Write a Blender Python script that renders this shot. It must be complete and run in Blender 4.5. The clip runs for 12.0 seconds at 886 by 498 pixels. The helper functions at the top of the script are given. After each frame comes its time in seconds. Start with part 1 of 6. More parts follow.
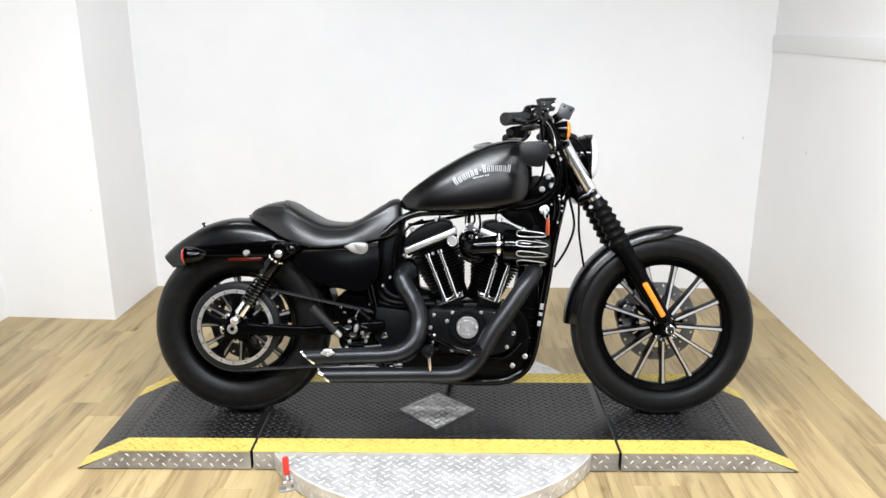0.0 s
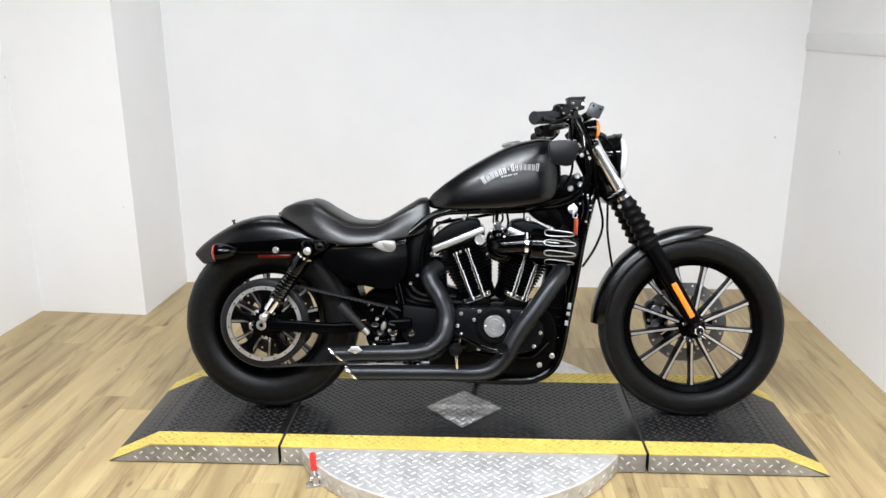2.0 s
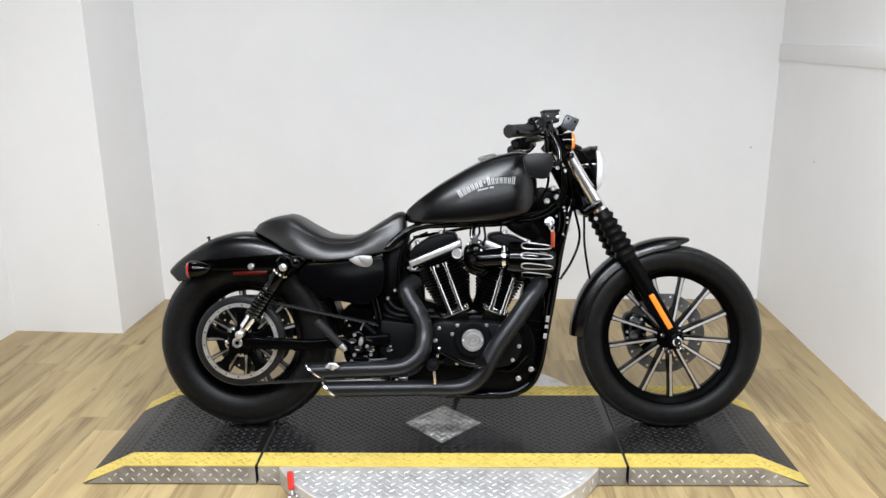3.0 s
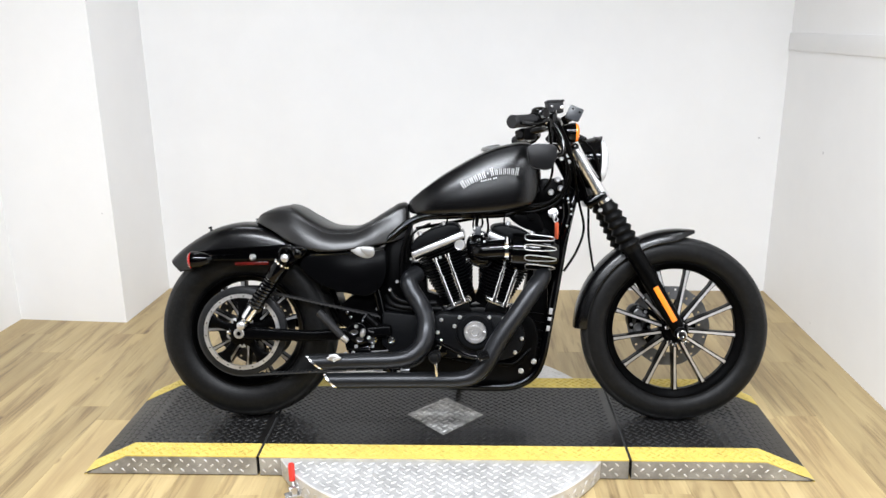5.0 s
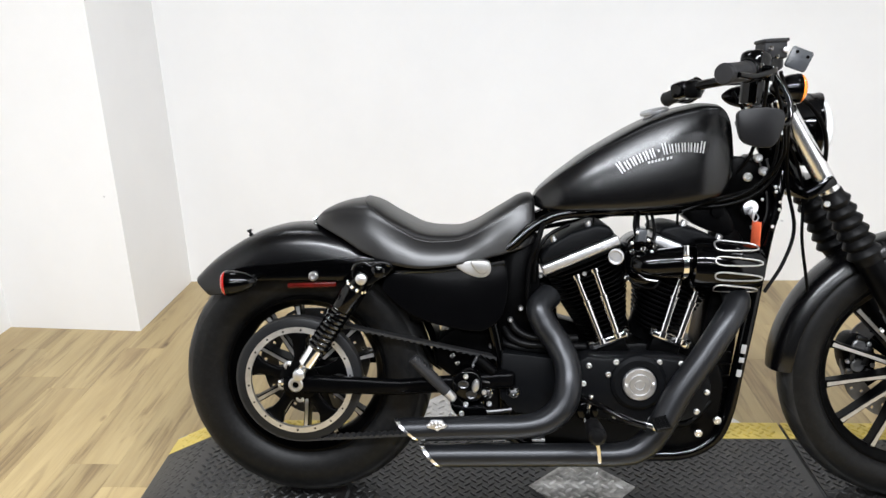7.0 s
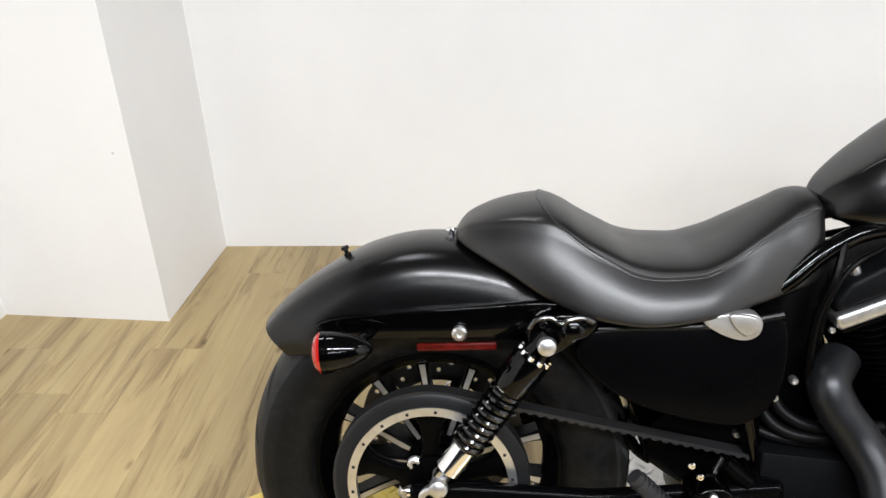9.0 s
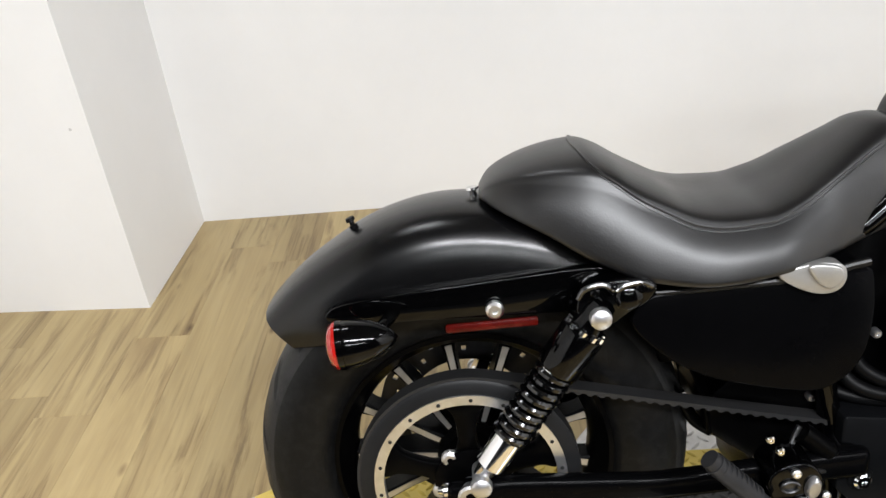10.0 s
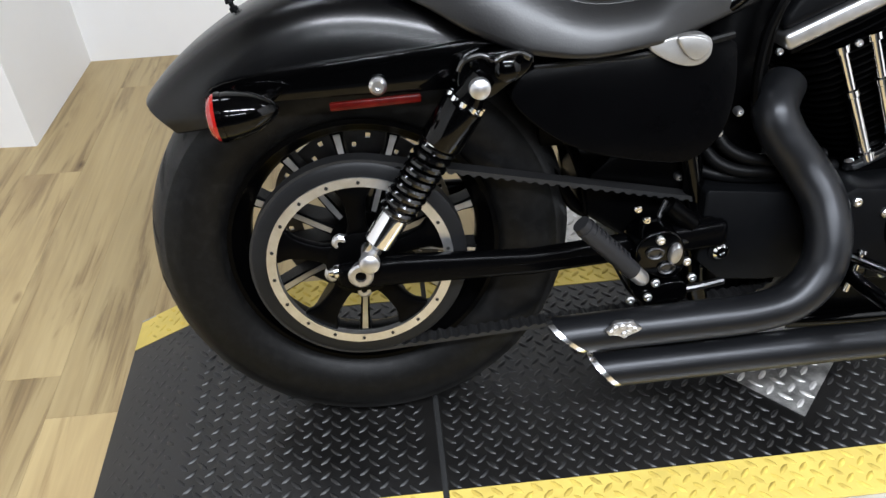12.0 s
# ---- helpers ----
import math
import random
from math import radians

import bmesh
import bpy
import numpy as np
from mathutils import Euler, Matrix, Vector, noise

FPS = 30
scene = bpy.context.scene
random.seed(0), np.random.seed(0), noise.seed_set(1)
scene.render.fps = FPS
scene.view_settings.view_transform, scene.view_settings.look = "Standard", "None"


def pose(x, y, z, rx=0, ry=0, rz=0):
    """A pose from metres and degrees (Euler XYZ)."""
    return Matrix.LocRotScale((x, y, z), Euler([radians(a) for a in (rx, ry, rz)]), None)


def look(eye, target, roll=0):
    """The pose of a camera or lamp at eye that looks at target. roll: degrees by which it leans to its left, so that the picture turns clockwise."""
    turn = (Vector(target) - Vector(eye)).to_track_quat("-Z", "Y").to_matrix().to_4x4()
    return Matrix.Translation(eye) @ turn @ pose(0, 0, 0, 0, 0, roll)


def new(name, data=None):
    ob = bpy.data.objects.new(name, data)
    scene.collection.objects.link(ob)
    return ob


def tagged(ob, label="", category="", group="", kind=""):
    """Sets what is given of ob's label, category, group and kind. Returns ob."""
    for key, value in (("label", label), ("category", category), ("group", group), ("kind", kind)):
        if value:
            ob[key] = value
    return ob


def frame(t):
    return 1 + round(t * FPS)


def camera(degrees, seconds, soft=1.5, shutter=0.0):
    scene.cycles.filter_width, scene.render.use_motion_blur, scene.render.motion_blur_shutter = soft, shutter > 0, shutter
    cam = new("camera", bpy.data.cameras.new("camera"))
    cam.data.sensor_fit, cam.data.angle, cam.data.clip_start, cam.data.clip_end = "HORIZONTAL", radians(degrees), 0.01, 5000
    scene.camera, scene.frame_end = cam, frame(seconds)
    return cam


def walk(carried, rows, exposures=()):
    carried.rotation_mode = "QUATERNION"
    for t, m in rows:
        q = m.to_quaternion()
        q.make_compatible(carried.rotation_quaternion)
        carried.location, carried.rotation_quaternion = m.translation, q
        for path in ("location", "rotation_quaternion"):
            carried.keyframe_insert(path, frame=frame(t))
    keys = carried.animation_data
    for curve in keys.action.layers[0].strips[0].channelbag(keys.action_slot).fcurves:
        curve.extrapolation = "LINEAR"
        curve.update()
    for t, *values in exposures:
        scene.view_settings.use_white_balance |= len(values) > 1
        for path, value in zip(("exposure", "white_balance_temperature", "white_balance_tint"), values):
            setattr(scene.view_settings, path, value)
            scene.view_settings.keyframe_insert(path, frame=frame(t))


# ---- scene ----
cam = camera(59.36, 12.0, soft=1.5)
PATH = [
    (0, (0.046, -0.102, 1.425), (0.021, 1.821, 0.875), -0.09),
    (0.5, (0.056, -0.106, 1.418), (-0.000, 1.818, 0.875), -0.47),
    (1, (0.046, -0.107, 1.417), (-0.013, 1.818, 0.877), -0.61),
    (1.5, (0.048, -0.107, 1.422), (-0.019, 1.817, 0.879), -0.55),
    (2, (0.038, -0.105, 1.427), (-0.052, 1.814, 0.873), -0.19),
    (2.5, (0.044, -0.107, 1.425), (-0.050, 1.821, 0.901), -0.36),
    (3, (0.063, -0.091, 1.430), (0.013, 1.838, 0.906), -0.61),
    (5, (0.080, -0.068, 1.433), (0.010, 1.853, 0.881), -0.54),
    (5.5, (0.074, 0.009, 1.427), (0.047, 1.917, 0.829), -0.34),
    (6, (-0.057, 0.201, 1.424), (0.007, 2.107, 0.822), -0.67),
    (6.2, (-0.125, 0.300, 1.427), (-0.062, 2.204, 0.819), -3.50),
    (6.5, (-0.197, 0.425, 1.408), (-0.140, 2.317, 0.763), -3.46),
    (6.7, (-0.221, 0.556, 1.358), (-0.256, 2.407, 0.602), -5.38),
    (7, (-0.256, 0.765, 1.352), (-0.366, 2.645, 0.677), -1.50),
    (7.2, (-0.303, 0.864, 1.352), (-0.532, 2.733, 0.676), -3.30),
    (7.5, (-0.385, 0.988, 1.326), (-0.663, 2.835, 0.612), -4.79),
    (7.7, (-0.461, 1.055, 1.326), (-0.693, 2.893, 0.573), -5.43),
    (9.3, (-0.609, 1.596, 1.277), (-0.754, 3.352, 0.330), -2.04),
    (9.5, (-0.610, 1.637, 1.262), (-0.764, 3.375, 0.284), -1.77),
    (10, (-0.682, 1.665, 1.237), (-0.770, 3.389, 0.228), -5.80),
    (10.2, (-0.713, 1.662, 1.211), (-0.787, 3.338, 0.122), -5.50),
    (10.5, (-0.732, 1.647, 1.159), (-0.753, 3.241, -0.049), -4.09),
    (10.8, (-0.718, 1.636, 1.131), (-0.672, 3.183, -0.135), -2.75),
    (11, (-0.708, 1.619, 1.120), (-0.644, 3.135, -0.182), -1.73),
    (11.5, (-0.701, 1.584, 1.116), (-0.690, 3.050, -0.244), -3.03),
    (11.8, (-0.681, 1.576, 1.135), (-0.678, 3.103, -0.157), -4.25),
    (12, (-0.652, 1.574, 1.140), (-0.552, 3.110, -0.137), -2.86),
]
EXPOSURES = [(0, -0.39, 6320, 10), (0.5, -0.41, 6320, 10), (1, -0.46, 6320, 10), (1.5, -0.49, 6320, 10), (2, -0.54, 6320, 10), (2.5, -0.65, 6320, 10), (3, -0.7, 6320, 10), (5, -0.42, 6320, 10), (5.5, -0.42, 6350, 10), (6, -0.42, 6350, 10), (7.7, -0.41, 6400, 10), (9.3, -0.5, 6500, 10), (10, -0.56, 6550, 10), (10.5, -0.79, 6700, 10), (11, -0.82, 6550, 10), (11.5, -0.79, 6200, 10), (12, -0.63, 6150, 10)]
walk(cam, [(t, look(eye, target, roll)) for t, eye, target, roll in PATH], EXPOSURES)
# ---- world and lights ----
world = bpy.data.worlds.new("room_world")
scene.world = world
world.use_nodes = True
world.node_tree.nodes["Background"].inputs[0].default_value = (0.9, 0.95, 1.0, 1)
world.node_tree.nodes["Background"].inputs[1].default_value = 0.02


def room_or_fill_lamp(x, y, z, watts, long, wide, tone=(0.93, 0.955, 0.995)):
    data = bpy.data.lights.new("room_or_fill_lamp", "AREA")
    data.shape, data.size, data.size_y, data.energy, data.color = "RECTANGLE", long, wide, watts, tone
    ob = new("room_or_fill_light", data)
    ob.matrix_world = pose(x, y, z)
    return ob


# Two ceiling rows; the single lamps are added fill for rear floor and pillar.
for lamp_y, lamp_w, lamp_xs in ((0.8, 62, (-0.95, -0.35, 0.25, 0.85)), (-0.9, 33, (-0.95, -0.35, 0.25, 0.85)), (3.1, 12, (-1.2,)), (2.2, 12, (1.35,))):
    for lamp_x in lamp_xs:
        room_or_fill_lamp(lamp_x, lamp_y, 2.56, lamp_w, 0.5, 0.18)


# ---- materials ----
def mat(name, col, rough=0.5, metal=0.0, coat=0.0, spec=0.5, var=0.0, vscale=8.0, bump=0.0, bscale=200.0, rvar=0.0, coat_rough=0.05):
    """A principled material with mottled colour, uneven gloss and fine relief."""
    m = bpy.data.materials.new(name)
    m.use_nodes = True
    nt = m.node_tree
    b = nt.nodes["Principled BSDF"]
    b.inputs["Base Color"].default_value = (*col, 1)
    b.inputs["Roughness"].default_value = rough
    b.inputs["Metallic"].default_value = metal
    b.inputs["Coat Weight"].default_value = coat
    b.inputs["Coat Roughness"].default_value = coat_rough
    b.inputs["Specular IOR Level"].default_value = spec
    co = nt.nodes.new("ShaderNodeTexCoord")
    if var or rvar:
        n = nt.nodes.new("ShaderNodeTexNoise")
        n.inputs["Scale"].default_value, n.inputs["Detail"].default_value, n.inputs["Roughness"].default_value = vscale, 6, 0.65
        nt.links.new(co.outputs["Object"], n.inputs["Vector"])
        if var:
            r = nt.nodes.new("ShaderNodeValToRGB")
            r.color_ramp.elements[0].position, r.color_ramp.elements[1].position = 0.3, 0.72
            r.color_ramp.elements[0].color = (*[c * (1 - var) for c in col], 1)
            r.color_ramp.elements[1].color = (*[min(1, c * (1 + var)) for c in col], 1)
            nt.links.new(n.outputs["Fac"], r.inputs["Fac"])
            nt.links.new(r.outputs["Color"], b.inputs["Base Color"])
        if rvar:
            q = nt.nodes.new("ShaderNodeMapRange")
            q.inputs["To Min"].default_value, q.inputs["To Max"].default_value = max(0.02, rough - rvar), min(1, rough + rvar)
            nt.links.new(n.outputs["Fac"], q.inputs["Value"])
            nt.links.new(q.outputs["Result"], b.inputs["Roughness"])
    if bump:
        n2 = nt.nodes.new("ShaderNodeTexNoise")
        n2.inputs["Scale"].default_value, n2.inputs["Detail"].default_value = bscale, 4
        bp = nt.nodes.new("ShaderNodeBump")
        bp.inputs["Strength"].default_value, bp.inputs["Distance"].default_value = bump, 0.002
        nt.links.new(co.outputs["Object"], n2.inputs["Vector"])
        nt.links.new(n2.outputs["Fac"], bp.inputs["Height"])
        nt.links.new(bp.outputs["Normal"], b.inputs["Normal"])
    return m


DENIM = mat("denim_black_paint", (0.001, 0.001, 0.0012), 0.25, 0.0, 0.0, 0.36, 0.15, 30, 0.03, 900, 0.03)
# Denim black with reflections cut, so cover and swingarm stay dark.
DIMBLACK = mat("dimmed_black_paint", (0.0012, 0.0012, 0.0014), 0.2, 0.0, 0.0, 0.04, 0.15, 30, 0.02, 900, 0.03)
GLOSS = mat("gloss_black_enamel", (0.0005, 0.0005, 0.0006), 0.08, 0.0, 0.0, 0.22, rvar=0.03, vscale=25)
SATIN = mat("satin_black_powdercoat", (0.0007, 0.0007, 0.0008), 0.32, 0.0, 0.0, 0.05, 0.25, 18, 0.08, 700, 0.06)
COVER = mat("wrinkle_black_engine_paint", (0.003, 0.0032, 0.0037), 0.42, 0.0, 0.0, 0.06, 0.2, 20, 0.15, 900, 0.06)
RUBBER = mat("tyre_rubber", (0.002, 0.002, 0.0022), 0.44, 0.0, 0.0, 0.15, 0.9, 13, 0.15, 350, 0.1)
SOFT_RUBBER = mat("soft_black_rubber", (0.002, 0.002, 0.0022), 0.42, 0.0, 0.0, 0.09, 0.2, 25, 0.1, 500, 0.06)
tn = RUBBER.node_tree
scuff = tn.nodes.new("ShaderNodeTexNoise")
scuff.inputs["Scale"].default_value, scuff.inputs["Detail"].default_value, scuff.inputs["Distortion"].default_value = 70, 10, 0.8
scuff_ramp = tn.nodes.new("ShaderNodeValToRGB")
scuff_ramp.color_ramp.elements[0].position, scuff_ramp.color_ramp.elements[0].color = 0.45, (0.003, 0.003, 0.0031, 1)
scuff_ramp.color_ramp.elements[1].position, scuff_ramp.color_ramp.elements[1].color = 0.8, (0.008, 0.0079, 0.0078, 1)
tn.links.new(tn.nodes["Texture Coordinate"].outputs["Object"], scuff.inputs["Vector"])
tn.links.new(scuff.outputs["Fac"], scuff_ramp.inputs["Fac"])
tn.links.new(scuff_ramp.outputs[0], tn.nodes["Principled BSDF"].inputs["Base Color"])
LEATHER = mat("seat_vinyl", (0.0028, 0.0026, 0.0027), 0.36, 0.0, 0.0, 0.54, 0.2, 12, 0.1, 420, 0.05)
CHROME = mat("chrome", (0.78, 0.78, 0.79), 0.09, 1.0, rvar=0.04, vscale=40)
STEEL = mat("brushed_steel", (0.6, 0.6, 0.61), 0.4, 1.0, var=0.15, vscale=40, rvar=0.08)
TREADRUB = mat("worn_tread_rubber", (0.012, 0.012, 0.0121), 0.45, 0.0, 0.0, 0.24, 0.8, 20, 0.2, 350, 0.1)
FINBLACK = mat("flat_black_fin_paint", (0.0006, 0.0006, 0.0007), 0.5, 0.0, 0.0, 0.03, 0.2, 18, 0.08, 700, 0.06)
PULLEY = mat("grey_pulley_coating", (0.008, 0.0082, 0.0088), 0.42, 0.0, 0.0, 0.16, 0.2, 20, 0.05, 400, 0.08)
RINGMET = mat("turned_pulley_ring", (0.72, 0.72, 0.72), 0.38, 1.0, var=0.12, vscale=50, rvar=0.1)
DARKSTEEL = mat("dark_steel", (0.09, 0.09, 0.092), 0.35, 1.0, var=0.2, vscale=40, rvar=0.08)
# Black paint with the gloss raised so edges draw a bright highlight line.
LIP = mat("highlight_black_edge", (0.002, 0.002, 0.0022), 0.22, 0.0, 0.0, 1.0, rvar=0.05, vscale=30)
CAPMET = mat("satin_silver_cap", (0.4, 0.395, 0.385), 0.42, 0.85, var=0.08, vscale=50, rvar=0.08)
DISCMET = mat("worn_brake_steel", (0.15, 0.15, 0.15), 0.42, 0.7, var=0.12, vscale=50, rvar=0.08)
MACHINED = mat("machined_aluminium", (0.56, 0.56, 0.57), 0.4, 1.0, var=0.08, vscale=60, rvar=0.08)
GRIP = mat("grey_black_grip_rubber", (0.014, 0.014, 0.015), 0.5, 0.0, 0.0, 0.2, 0.2, 25, 0.1, 500, 0.06)
MIRRORBACK = mat("smooth_black_plastic", (0.005, 0.005, 0.0055), 0.3, 0.0, 0.0, 0.25, 0.15, 30, 0.02, 600, 0.04)
SPRINGBLACK = mat("gloss_black_spring_coating", (0.001, 0.001, 0.0011), 0.12, 0.0, 0.0, 0.55, rvar=0.03, vscale=25)
SKIRT = mat("dull_tread_plate", (0.34, 0.335, 0.325), 0.45, 0.6, var=0.4, vscale=9, bump=0.08, bscale=200, rvar=0.12)
SMOKED = mat("smoked_grey_plastic", (0.035, 0.038, 0.043), 0.34, 0.0, 0.0, 0.4, 0.15, 30, 0.03, 500, 0.05)
SILVER = mat("silver_paint", (0.3, 0.3, 0.3), 0.4, 0.2, var=0.06, vscale=30)
PIPE = mat("black_ceramic_exhaust_coating", (0.0135, 0.0142, 0.016), 0.34, 0.6, var=0.1, vscale=14, bump=0.015, bscale=500, rvar=0.025)
BELT = mat("belt_rubber", (0.005, 0.005, 0.0053), 0.6, 0, var=0.3, vscale=40, bump=0.1, bscale=600)
RED = mat("red_lens", (0.32, 0.008, 0.006), 0.15, 0, 0.5)
# Reflector red darkened for the shade under the fender strut.
DIMRED = mat("shaded_red_reflector", (0.06, 0.003, 0.002), 0.25, 0, 0, 0.2, var=0.35, vscale=70)
ORANGE = mat("amber_lens", (0.85, 0.22, 0.015), 0.2, 0, 0.5)
TAG = mat("orange_tag_paper", (0.75, 0.13, 0.05), 0.6, var=0.1, vscale=60)
# Black that stands in for the shade inside bores, holes and grooves.
DARKHOLE = mat("hole_shade_black", (0.006, 0.006, 0.006), 0.9)
WHITEB = mat("bright_zinc", (0.85, 0.85, 0.86), 0.3, 1.0)
FORKCHROME = mat("fork_chrome", (0.8, 0.8, 0.81), 0.24, 1.0, rvar=0.05, vscale=30)
# White base stands in for the bright wall that clear glass would show.
GLASS = mat("whitened_headlamp_glass", (0.78, 0.79, 0.8), 0.03, 0)
GLASS.node_tree.nodes["Principled BSDF"].inputs["Transmission Weight"].default_value = 0.2
GLASS.node_tree.nodes["Principled BSDF"].inputs["Roughness"].default_value = 0.16
BLKTREAD = mat("worn_black_tread", (0.008, 0.008, 0.0082), 0.4, 0, 0, 0.52, 0.7, 12, 0.05, 300, 0.12)
YELLOW = mat("yellow_safety_paint", (0.62, 0.475, 0.112), 0.5, 0, 0, 0.4, 0.16, 9, 0.1, 250, 0.1)
YELTREAD = mat("scuffed_yellow_tread", (0.55, 0.41, 0.085), 0.62, 0, 0, 0.22, 0.4, 26, 0.1, 250, 0.1)
ALUPLATE = mat("aluminium_tread_plate", (0.62, 0.61, 0.595), 0.42, 0.55, var=0.22, vscale=14, bump=0.08, bscale=200, rvar=0.12)
DIRTPLATE = mat("dirty_tread_plate", (0.36, 0.355, 0.34), 0.42, 0.7, var=0.75, vscale=26, bump=0.1, bscale=200, rvar=0.14)
BLKPLATE = mat("black_rubber_tread_mat", (0.0066, 0.0061, 0.0057), 0.36, 0, 0, 0.65, 0.65, 6, 0.15, 220, 0.12)
REDGRIP = mat("red_vinyl_grip", (0.6, 0.03, 0.02), 0.4, var=0.1, vscale=30)
GAP = mat("gap_black", (0.01, 0.01, 0.01), 0.8)


def wall_mat(name, col):
    m = mat(name, col, 0.55, 0, 0, 0.3, 0.03, 1.4, 0.06, 120, 0.05)
    nt = m.node_tree
    b = nt.nodes["Principled BSDF"]
    co = nt.nodes.new("ShaderNodeTexCoord")
    v = nt.nodes.new("ShaderNodeTexVoronoi")
    v.inputs["Scale"].default_value = 2.6
    t = nt.nodes.new("ShaderNodeMath")
    t.operation, t.inputs[1].default_value = "LESS_THAN", 0.018
    nt.links.new(co.outputs["Object"], v.inputs["Vector"])
    nt.links.new(v.outputs["Distance"], t.inputs[0])
    mx = nt.nodes.new("ShaderNodeMix")
    mx.data_type = "RGBA"
    old = b.inputs["Base Color"].links[0].from_socket
    nt.links.new(t.outputs[0], mx.inputs["Factor"])
    nt.links.new(old, mx.inputs[6])
    mx.inputs[7].default_value = (*[c * 0.72 for c in col], 1)
    nt.links.new(mx.outputs[2], b.inputs["Base Color"])
    return m


WALL = wall_mat("white_wall_paint", (0.855, 0.85, 0.842))
CEIL = mat("ceiling_paint", (0.15, 0.15, 0.155), 0.8, var=0.03, vscale=3)


def wood_mat():
    """Pale oak-look vinyl planks: streaks along y, knots, a tone of its own for each plank."""
    m = bpy.data.materials.new("pale_oak_vinyl_plank")
    m.use_nodes = True
    nt = m.node_tree
    N, L = nt.nodes.new, nt.links.new
    b = nt.nodes["Principled BSDF"]
    co, oi = N("ShaderNodeTexCoord"), N("ShaderNodeObjectInfo")
    off = N("ShaderNodeVectorMath")
    off.operation = "MULTIPLY_ADD"
    comb = N("ShaderNodeCombineXYZ")
    for i in range(3):
        L(oi.outputs["Random"], comb.inputs[i])
    L(comb.outputs[0], off.inputs[0])
    off.inputs[1].default_value = (37, 91, 13)
    L(co.outputs["Object"], off.inputs[2])

    def streak(sx, sy, detail, dist):
        mp = N("ShaderNodeMapping")
        mp.inputs["Scale"].default_value = (sx, sy, 1)
        L(off.outputs[0], mp.inputs["Vector"])
        n = N("ShaderNodeTexNoise")
        n.inputs["Scale"].default_value, n.inputs["Detail"].default_value = 1.0, detail
        n.inputs["Distortion"].default_value, n.inputs["Roughness"].default_value = dist, 0.6
        L(mp.outputs[0], n.inputs["Vector"])
        return n

    broad, fine, blot = streak(9, 1.1, 4, 0.6), streak(120, 3.0, 8, 0.5), streak(15, 1.25, 5, 0.9)
    ramp = N("ShaderNodeValToRGB")
    e = ramp.color_ramp.elements
    e[0].position, e[0].color = 0.3, (0.365, 0.262, 0.124, 1)
    e[1].position, e[1].color = 0.68, (0.535, 0.414, 0.206, 1)
    mid = e.new(0.48)
    mid.color = (0.461, 0.348, 0.167, 1)
    L(broad.outputs["Fac"], ramp.inputs["Fac"])
    r2 = N("ShaderNodeValToRGB")
    r2.color_ramp.elements[0].position, r2.color_ramp.elements[0].color = 0.36, (0.40, 0.355, 0.33, 1)
    r2.color_ramp.elements[1].position, r2.color_ramp.elements[1].color = 0.66, (0.84, 0.80, 0.78, 1)
    L(fine.outputs["Fac"], r2.inputs["Fac"])
    weather = N("ShaderNodeMapRange")
    weather.inputs["From Min"].default_value, weather.inputs["From Max"].default_value = 0.49, 0.405
    weather.inputs["To Min"].default_value, weather.inputs["To Max"].default_value = 0.2, 0.82
    L(blot.outputs["Fac"], weather.inputs["Value"])
    r3 = N("ShaderNodeMix")
    r3.data_type = "RGBA"
    r3.inputs[6].default_value = (1, 1, 1, 1)
    L(weather.outputs[0], r3.inputs["Factor"])
    L(r2.outputs[0], r3.inputs[7])
    kn = N("ShaderNodeTexVoronoi")
    kn.inputs["Scale"].default_value = 1.0
    mpk = N("ShaderNodeMapping")
    mpk.inputs["Scale"].default_value = (7.0, 3.0, 1)
    L(off.outputs[0], mpk.inputs["Vector"])
    L(mpk.outputs[0], kn.inputs["Vector"])
    r4 = N("ShaderNodeValToRGB")
    r4.color_ramp.elements[0].position, r4.color_ramp.elements[0].color = 0.02, (0.4, 0.33, 0.28, 1)
    r4.color_ramp.elements[1].position, r4.color_ramp.elements[1].color = 0.085, (1, 1, 1, 1)
    L(kn.outputs["Distance"], r4.inputs["Fac"])
    tone = N("ShaderNodeMapRange")
    tone.inputs["To Min"].default_value, tone.inputs["To Max"].default_value = 0.82, 1.08
    L(oi.outputs["Random"], tone.inputs["Value"])

    def mul(a, c):
        x = N("ShaderNodeMix")
        x.data_type, x.blend_type = "RGBA", "MULTIPLY"
        x.inputs["Factor"].default_value = 1.0
        L(a, x.inputs[6])
        L(c, x.inputs[7])
        return x.outputs[2]

    c = mul(mul(ramp.outputs[0], r3.outputs[2]), r4.outputs[0])
    hsv = N("ShaderNodeHueSaturation")
    L(tone.outputs[0], hsv.inputs["Value"])
    L(c, hsv.inputs["Color"])
    L(hsv.outputs[0], b.inputs["Base Color"])
    b.inputs["Roughness"].default_value = 0.42
    bp = N("ShaderNodeBump")
    bp.inputs["Strength"].default_value, bp.inputs["Distance"].default_value = 0.25, 0.001
    L(fine.outputs["Fac"], bp.inputs["Height"])
    L(bp.outputs[0], b.inputs["Normal"])
    return m


WOOD = wood_mat()


# ---- builders ----
def crisp(bm, angle=35):
    for e in bm.edges:
        e.smooth = not (len(e.link_faces) == 2 and e.calc_face_angle(0) > radians(angle))
    for fc in bm.faces:
        fc.smooth = True


def mesh_of(name, bm, material, angle=35):
    bmesh.ops.recalc_face_normals(bm, faces=bm.faces)
    crisp(bm, angle)
    me = bpy.data.meshes.new(name)
    bm.to_mesh(me)
    bm.free()
    me.materials.append(material)
    return me


